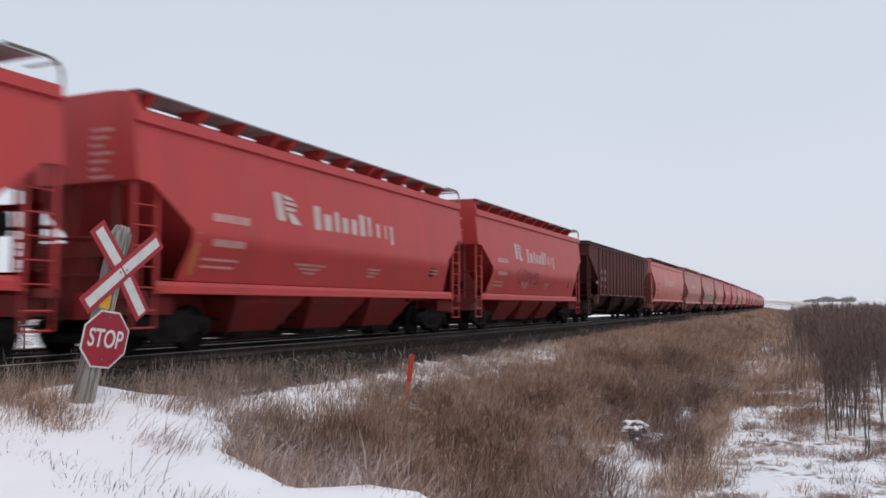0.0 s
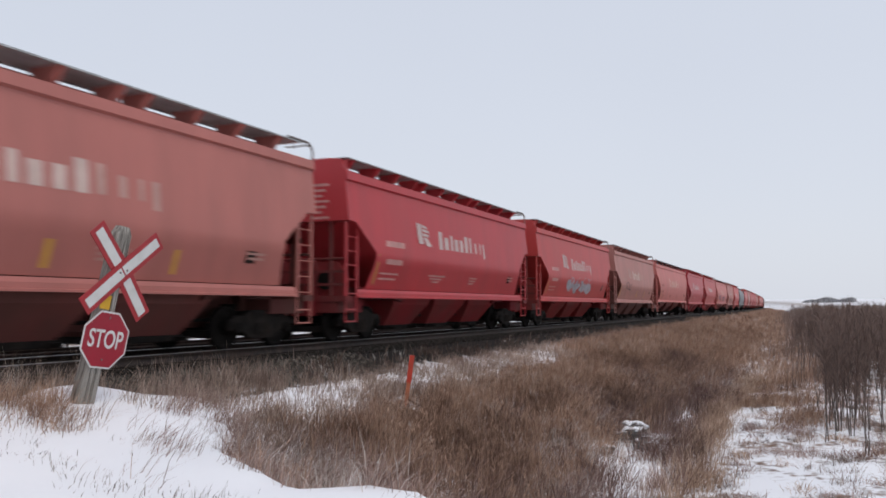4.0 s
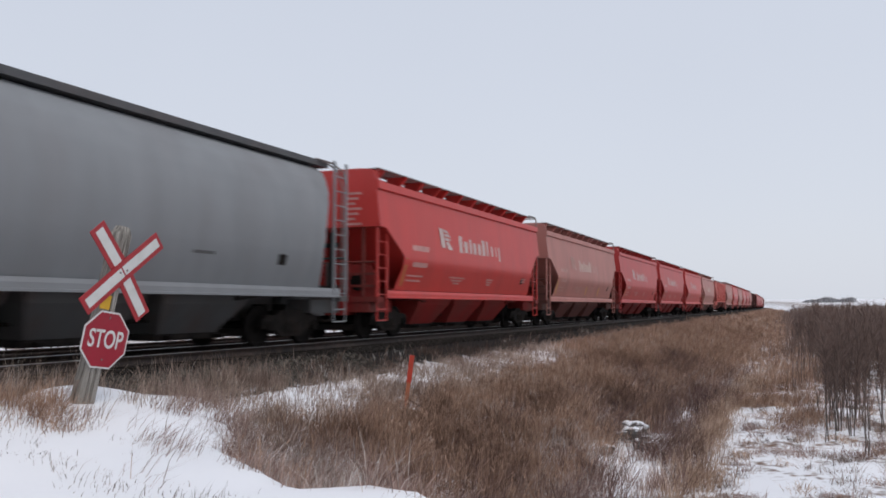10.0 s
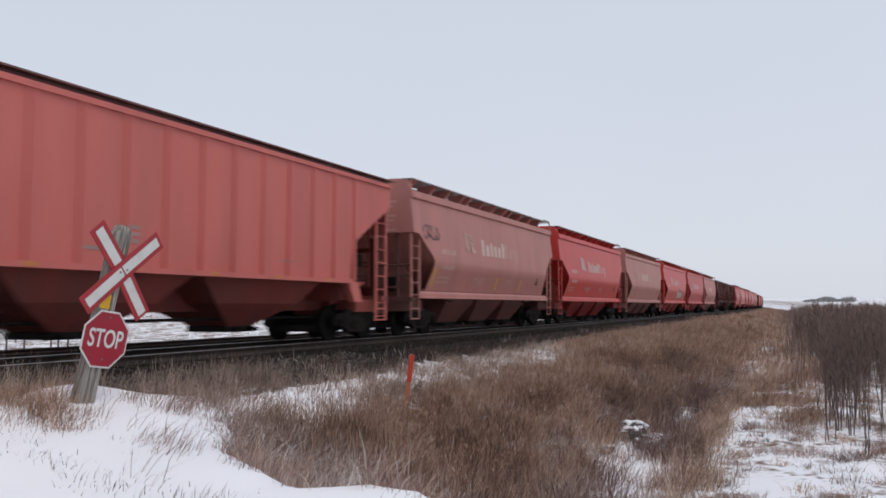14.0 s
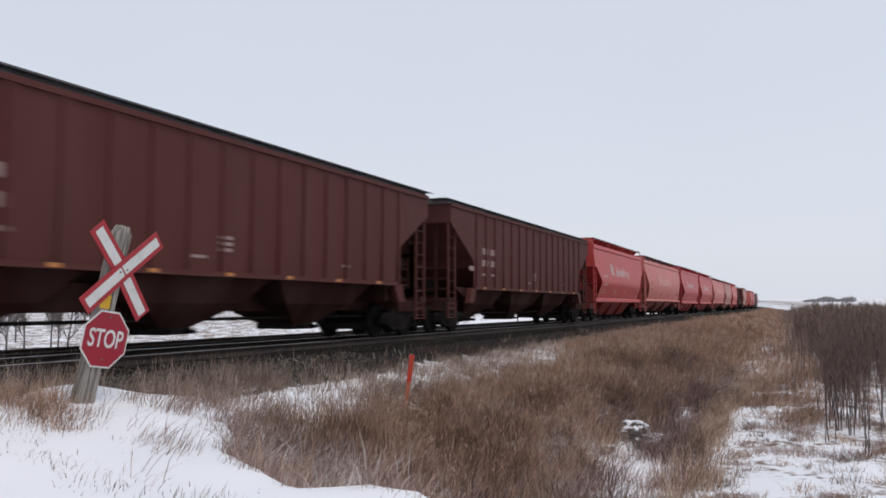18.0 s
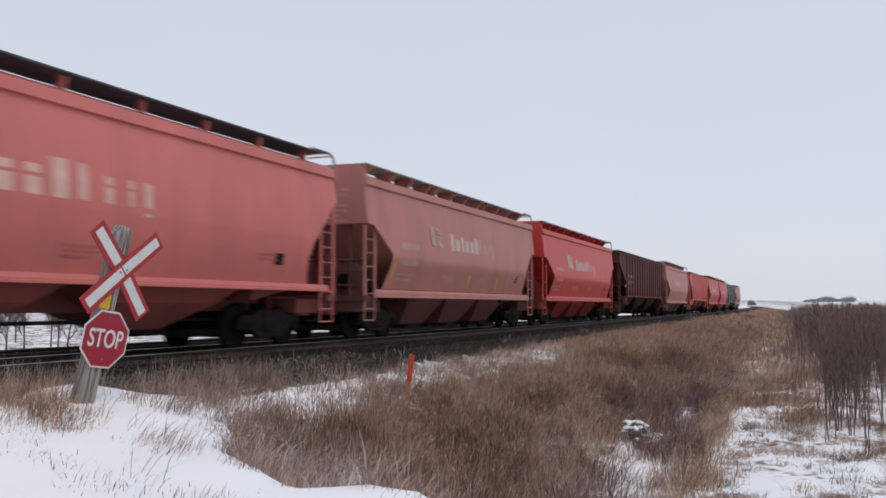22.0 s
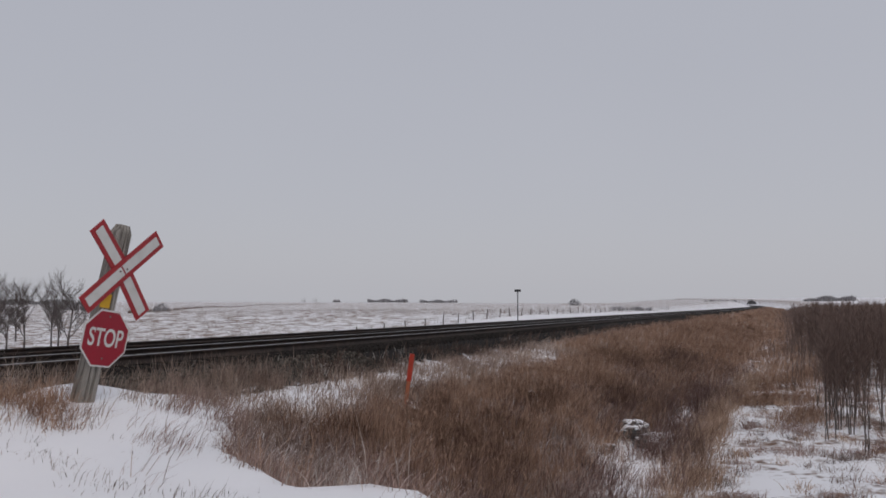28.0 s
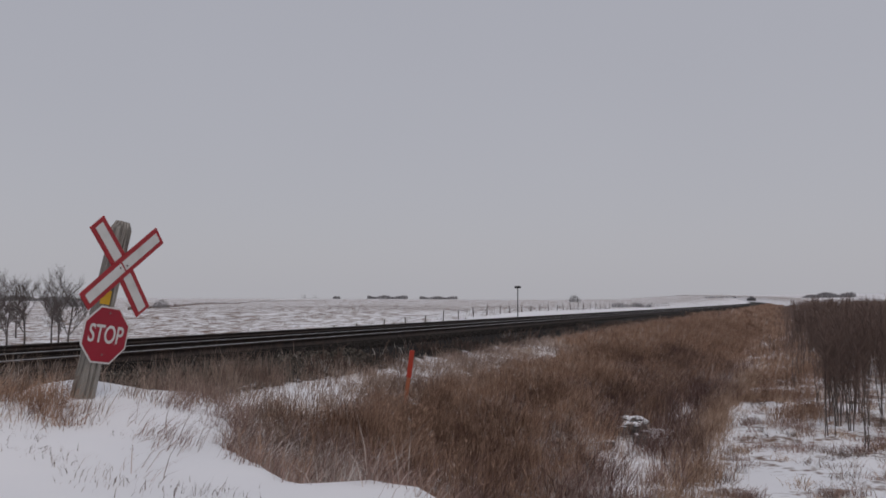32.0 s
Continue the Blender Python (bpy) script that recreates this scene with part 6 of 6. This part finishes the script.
def build_tree(seed, height, label):
    rng = random.Random(seed)
    tree = tagged(new("bare_tree"), label, "tree", "bare trees beyond the track")
    trunk, limbs, tips = bmesh.new(), bmesh.new(), []

    def grow(p, way, length, r, level):
        steps = 3
        for i in range(steps):
            q = p + way * (length / steps)
            rod(trunk if level == 0 else limbs, p, q, r * (1 - 0.2 * i), r * (1 - 0.2 * (i + 1)), 6 if level == 0 else 4)
            if level < 3:
                for _ in range(2 if level < 2 else 2):
                    side = Vector((rng.uniform(-1, 1), rng.uniform(-1, 1), rng.uniform(0.1, 0.8))).normalized()
                    grow(q, (way * 0.5 + side * 0.8).normalized(), length * rng.uniform(0.45, 0.68), r * 0.5, level + 1)
            if level >= 2:
                tips.extend([(q - way * (length / steps) * rng.random(), rng.uniform(0.14, 0.36) * height / 4, rng.uniform(0, math.tau), rng.uniform(0.3, 0.9)) for _ in range(2)])
            p = q
            way = (way + Vector((rng.uniform(-0.18, 0.18), rng.uniform(-0.18, 0.18), 0.08))).normalized()

    grow(Vector((0, 0, -0.1)), Vector((0, 0, 1)), height * 0.62, height * 0.017, 0)
    part("trunk", trunk, TREE_BARK, tree)
    part("branch_frame", limbs, TREE_BARK, tree)
    n = len(tips)
    tw = strands("crown", [t[0] for t in tips], [t[1] for t in tips], np.full(n, 0.006),
                 RNG.normal(0, 0.7, (n, 2)), TREE_BARK, "", "", 0.2)
    tw.parent = tree
    del tw["kind"]
    return tree


def stand(ob, px, depth, turn=0.0, lift=0.0):
    x, y = view_place(px, depth)
    ob.matrix_basis = pose(x, y, ground_at(x, y) + lift, 0, 0, turn)
    return ob


for k, (px, depth, h) in enumerate(((0.010, 44, 3.4), (0.030, 47, 3.6), (0.068, 46, 3.3), (0.079, 44, 3.7), (0.000, 52, 3.6), (0.020, 55, 3.5), (0.060, 49, 3.3), (-0.012, 47, 3.7))):
    stand(build_tree(k + 3, h, "small leafless tree standing in field snow"), px, depth, 40.0 * k)


def brush_line(px0, px1, depth, height, count, name, label, width=0.2, lift=0.0, mat=None):
    pts, hs = [], []
    for _ in range(count):
        f = RNG.random()
        x, y = view_place(px0 + (px1 - px0) * f, depth * (1 + RNG.normal(0, 0.015)))
        pts.append((x, y, ground_at(x, y) + lift - 0.05))
        hs.append(height * (0.45 + 0.55 * abs(math.sin(7 * f + depth)) * RNG.random() ** 0.3 + 0.1 * RNG.random()))
    n = len(pts)
    return strands(name, pts, hs, np.full(n, width), RNG.normal(0, 0.15, (n, 2)), mat or HAZED_WOOD, label, "woods", 0.1)


brush_line(0.415, 0.46, 1450, 7.0, 300, "far_woods", "hazy distant strip of woods on the horizon", 2.2)
brush_line(0.474, 0.516, 1500, 6.0, 260, "far_woods", "hazy distant strip of woods on the horizon", 2.2)
brush_line(0.905, 0.965, 900, 6.5, 420, "far_woods", "hazy distant tree line beyond the brush", 1.4)
brush_line(0.795, 0.83, 1100, 3.0, 120, "far_woods", "hazy distant hedge on the horizon", 1.6)
brush_line(0.0, 0.10, 330, 2.2, 700, "far_hedge", "dark hedge line far across the field", 0.5)
brush_line(0.055, 0.115, 150, 2.2, 380, "far_hedge", "low brush patch in the field", 0.15)
brush_line(0.69, 0.735, 170, 1.1, 300, "fence_brush", "low brown brush along the far fence", 0.08)
brush_line(0.376, 0.384, 1300, 5.0, 60, "far_woods", "small hazy clump of trees on the horizon", 2.0)
brush_line(0.340, 0.345, 1700, 13.0, 6, "far_poles", "thin hazy far masts on the horizon", 1.0)
brush_line(0.352, 0.358, 1700, 14.0, 6, "far_poles", "thin hazy far masts on the horizon", 1.0)
# a weedy line that runs away over the field
pts = []
for f in RNG.random(1500):
    x, y = view_place(0.145 + 0.235 * f, 105 * 6.0 ** f * (1 + RNG.normal(0, 0.006)))
    pts.append((x, y, ground_at(x, y) - 0.03))
n = len(pts)
strands("field_weeds", pts, RNG.uniform(0.2, 0.7, n), RNG.uniform(0.05, 0.16, n), wind(n, 0.4), WEED_GREY, "line of dry weeds across the snowy field", "weeds")
for px, depth, h, count in ((0.8475, 520, 3.4, 700), (0.183, 120, 1.5, 260), (0.648, 330, 3.2, 220)):
    x0, y0 = view_place(px, depth)
    a = RNG.uniform(0, math.tau, count)
    r = np.sqrt(RNG.random(count))
    hh = h * np.sqrt(np.clip(1 - r * r, 0.05, 1))
    z0 = ground_at(x0, y0)
    up = RNG.random(count) * hh * 0.7
    pts = np.stack([x0 + 0.85 * h * r * np.cos(a), y0 + 0.85 * h * r * np.sin(a), z0 + up], 1)
    strands("far_bush", pts, hh * 0.4, np.full(count, 0.045 * h), RNG.normal(0, 0.4, (count, 2)), HAZED_WOOD, "round leafless bush alone in the field", "bush", 0.2)


# ---- marker post and fence beyond the tracks ----
def build_marker():
    mk = tagged(new("track_marker"), "thin dark post with a small black plate beside the track", "marker post")
    x, y = view_place(916 / 1568, 59)
    z = ground_at(x, y)
    mk.matrix_basis = pose(x, y, z, 0, 0, YAW)
    part("post", rod(bmesh.new(), (0, 0, -0.1), (0, 0, 1.95 - z), 0.035, 0.035, 8), BLACK_SIGN, mk)
    part("plate", box(bmesh.new(), -0.22, -0.03, 1.82 - z, 0.22, 0.03, 1.98 - z, 0.01), BLACK_SIGN, mk, "small black plate")
    return mk


build_marker()
fence = tagged(new("wire_fence"), "old wire fence with thin wooden posts in field snow", "fence")
post_mesh = mesh_of("fence_post", rod(bmesh.new(), (0, 0, -0.3), (0, 0, 0.95), 0.055, 0.045, 6), FENCE_WOOD)
FENCE_D = -16.1
fs = [47 + 3.65 * k for k in range(44)]
rf = random.Random(9)
for s in fs:
    p = part("fence_post", post_mesh, FENCE_WOOD, fence)
    p.matrix_basis = pose(*at_track(s, FENCE_D + rf.uniform(-0.1, 0.1), ground_z(s, FENCE_D) + rf.uniform(-0.15, 0.05)), rf.uniform(-7, 7), rf.uniform(-7, 7), 0)
for h in (0.3, 0.52, 0.74):
    bm = bmesh.new()
    tube(bm, [at_track(s, FENCE_D, ground_z(s, FENCE_D) + h) for s in fs], 0.006, 4)
    part("wire", bm, WIRE, fence)


# ---- rocks in the ditch, with snow on them ----
def build_rock(x, y, size, seed):
    rng = random.Random(seed)
    rock = tagged(new("ditch_rock"), "dark rock in the ditch with a snow cap", "rock")
    z = ground_at(x, y)
    bm = bmesh.new()
    bmesh.ops.create_icosphere(bm, subdivisions=2, radius=size)
    for v in bm.verts:
        k = 1 + 0.7 * noise.noise(v.co * (1.1 / size) + Vector((seed * 3.7, 0, 0)))
        v.co = Vector((v.co.x * k * 1.3, v.co.y * k, v.co.z * k * 0.6))
    part("stone", bm, ROCK, rock)
    bm = bmesh.new()
    bmesh.ops.create_icosphere(bm, subdivisions=3, radius=size)
    for v in bm.verts:
        k = 1.0 + 0.7 * noise.noise(v.co * (1.1 / size) + Vector((seed * 3.7, 0, 0)))
        v.co = Vector((v.co.x * k * 1.3, v.co.y * k, v.co.z * k * 0.6))
    bm.normal_update()
    bare = [f for f in bm.faces if f.normal.z < 0.90 + 0.06 * noise.noise(f.calc_center_median() * (1.6 / size) + Vector((0, seed, 0)))]
    bmesh.ops.delete(bm, geom=bare, context="FACES")
    bmesh.ops.solidify(bm, geom=bm.faces[:], thickness=-0.08 * size)
    part("snow_cap", bm, SNOW, rock, "white snow cap", smooth=True)
    rock.matrix_basis = pose(x, y, z + size * 0.5, 0, 0, rng.uniform(0, 360))


SNOW = material("snow", (0.83, 0.83, 0.86), 0.8, 0, 0.04, 2.0, bump=0.3, bump_scale=20)
for s, d, size, seed in ((18.6, 8.42, 0.33, 1), (17.75, 8.82, 0.22, 2), (18.2, 8.25, 0.16, 5), (16.4, 8.3, 0.15, 4), (23.0, 7.6, 0.2, 3), (23.2, 8.15, 0.14, 6)):
    x, y, _ = at_track(s, d, 0)
    build_rock(x, y, size, seed)

# ---- ballast stones and wooden ties, last ----
def build_stones(n, d0, d1, far, mat, label):
    s, d = 2.5 + far * RNG.random(n) ** 1.5, RNG.uniform(d0, d1, n)
    ctr = np.array([at_track(a, b, ground_z(a, b) + 0.01) for a, b in zip(s, d)])
    r = RNG.uniform(0.02, 0.05, n)
    octa = np.array([(1, 0, 0), (0, 1, 0), (-1, 0, 0), (0, -1, 0), (0, 0, 1), (0, 0, -1)], float)
    v = ctr[:, None, :] + octa[None] * r[:, None, None] * RNG.uniform(0.5, 1.2, (n, 6, 1))
    ang = RNG.uniform(0, 6.3, n)
    rel = v - ctr[:, None, :]
    x = rel[..., 0] * np.cos(ang)[:, None] - rel[..., 1] * np.sin(ang)[:, None]
    y = rel[..., 0] * np.sin(ang)[:, None] + rel[..., 1] * np.cos(ang)[:, None]
    v = np.stack([x, y, rel[..., 2]], -1) + ctr[:, None, :]
    f = np.array([(0, 1, 4), (1, 2, 4), (2, 3, 4), (3, 0, 4), (1, 0, 5), (2, 1, 5), (3, 2, 5), (0, 3, 5)])
    faces = (np.arange(n)[:, None, None] * 6 + f[None]).reshape(-1, 3)
    tagged(new("ballast_stones", raw_mesh("ballast_stones", v.reshape(-1, 3), faces, mat)), label, "ballast", kind="stuff")


build_stones(10000, 0.95, 2.1, 40, STONE, "dark crushed ballast stones beside the rails")
build_stones(7000, 1.9, 3.2, 15, PALE_STONE, "pale brown gravel on the ballast's edge")
tie_mesh = mesh_of("tie", box(bmesh.new(), -1.28, -0.11, -0.34, 1.28, 0.11, -0.165, 0.015), TIE_WOOD)
for tr, d0, z0 in ((track_main, 0.0, 0.0), (track_second, -4.05, -0.10)):
    for k in range(130):
        s = 1.0 + 0.52 * k
        t = part("tie", tie_mesh, TIE_WOOD, tr)
        x, y, z = at_track(s, d0, z0)
        t.matrix_basis = pose(x, y, z, 0, 0, math.degrees(along(s)[2]))


def motions():
    """The train runs past at a steady speed; its wheelsets turn while they are near."""
    turn = 80.0
    for car, q, shape, number in TRAIN:
        rows = []
        for k in range(9):
            t = SECONDS * k / 8
            s = SPEED * (TAIL_T - t) - q
            u, w, th = along(s)
            rows.append((t, pose(-(TRACK_D + w), u, 0, 0, 0, math.degrees(th))))
        walk(car, rows)
        first = frame(max(TAIL_T - (q + 45.0) / SPEED, 0.0))
        last = frame(min(TAIL_T - (q - 2.0) / SPEED, SECONDS))
        if last <= first:
            continue
        spin = [(0.0, 0.0)] if first > 1 else []
        spin += [((f - 1) / FPS, turn * (f - first)) for f in range(first, last + 1)]
        if last < frame(SECONDS):
            spin.append((SECONDS, spin[-1][1]))
        for truck in car.children:
            for part_of in truck.children:
                if part_of.name.startswith("wheelset"):
                    x, y, z = part_of.location
                    walk(part_of, [(t, pose(x, y, z, a, 0, 0)) for t, a in spin])


motions()
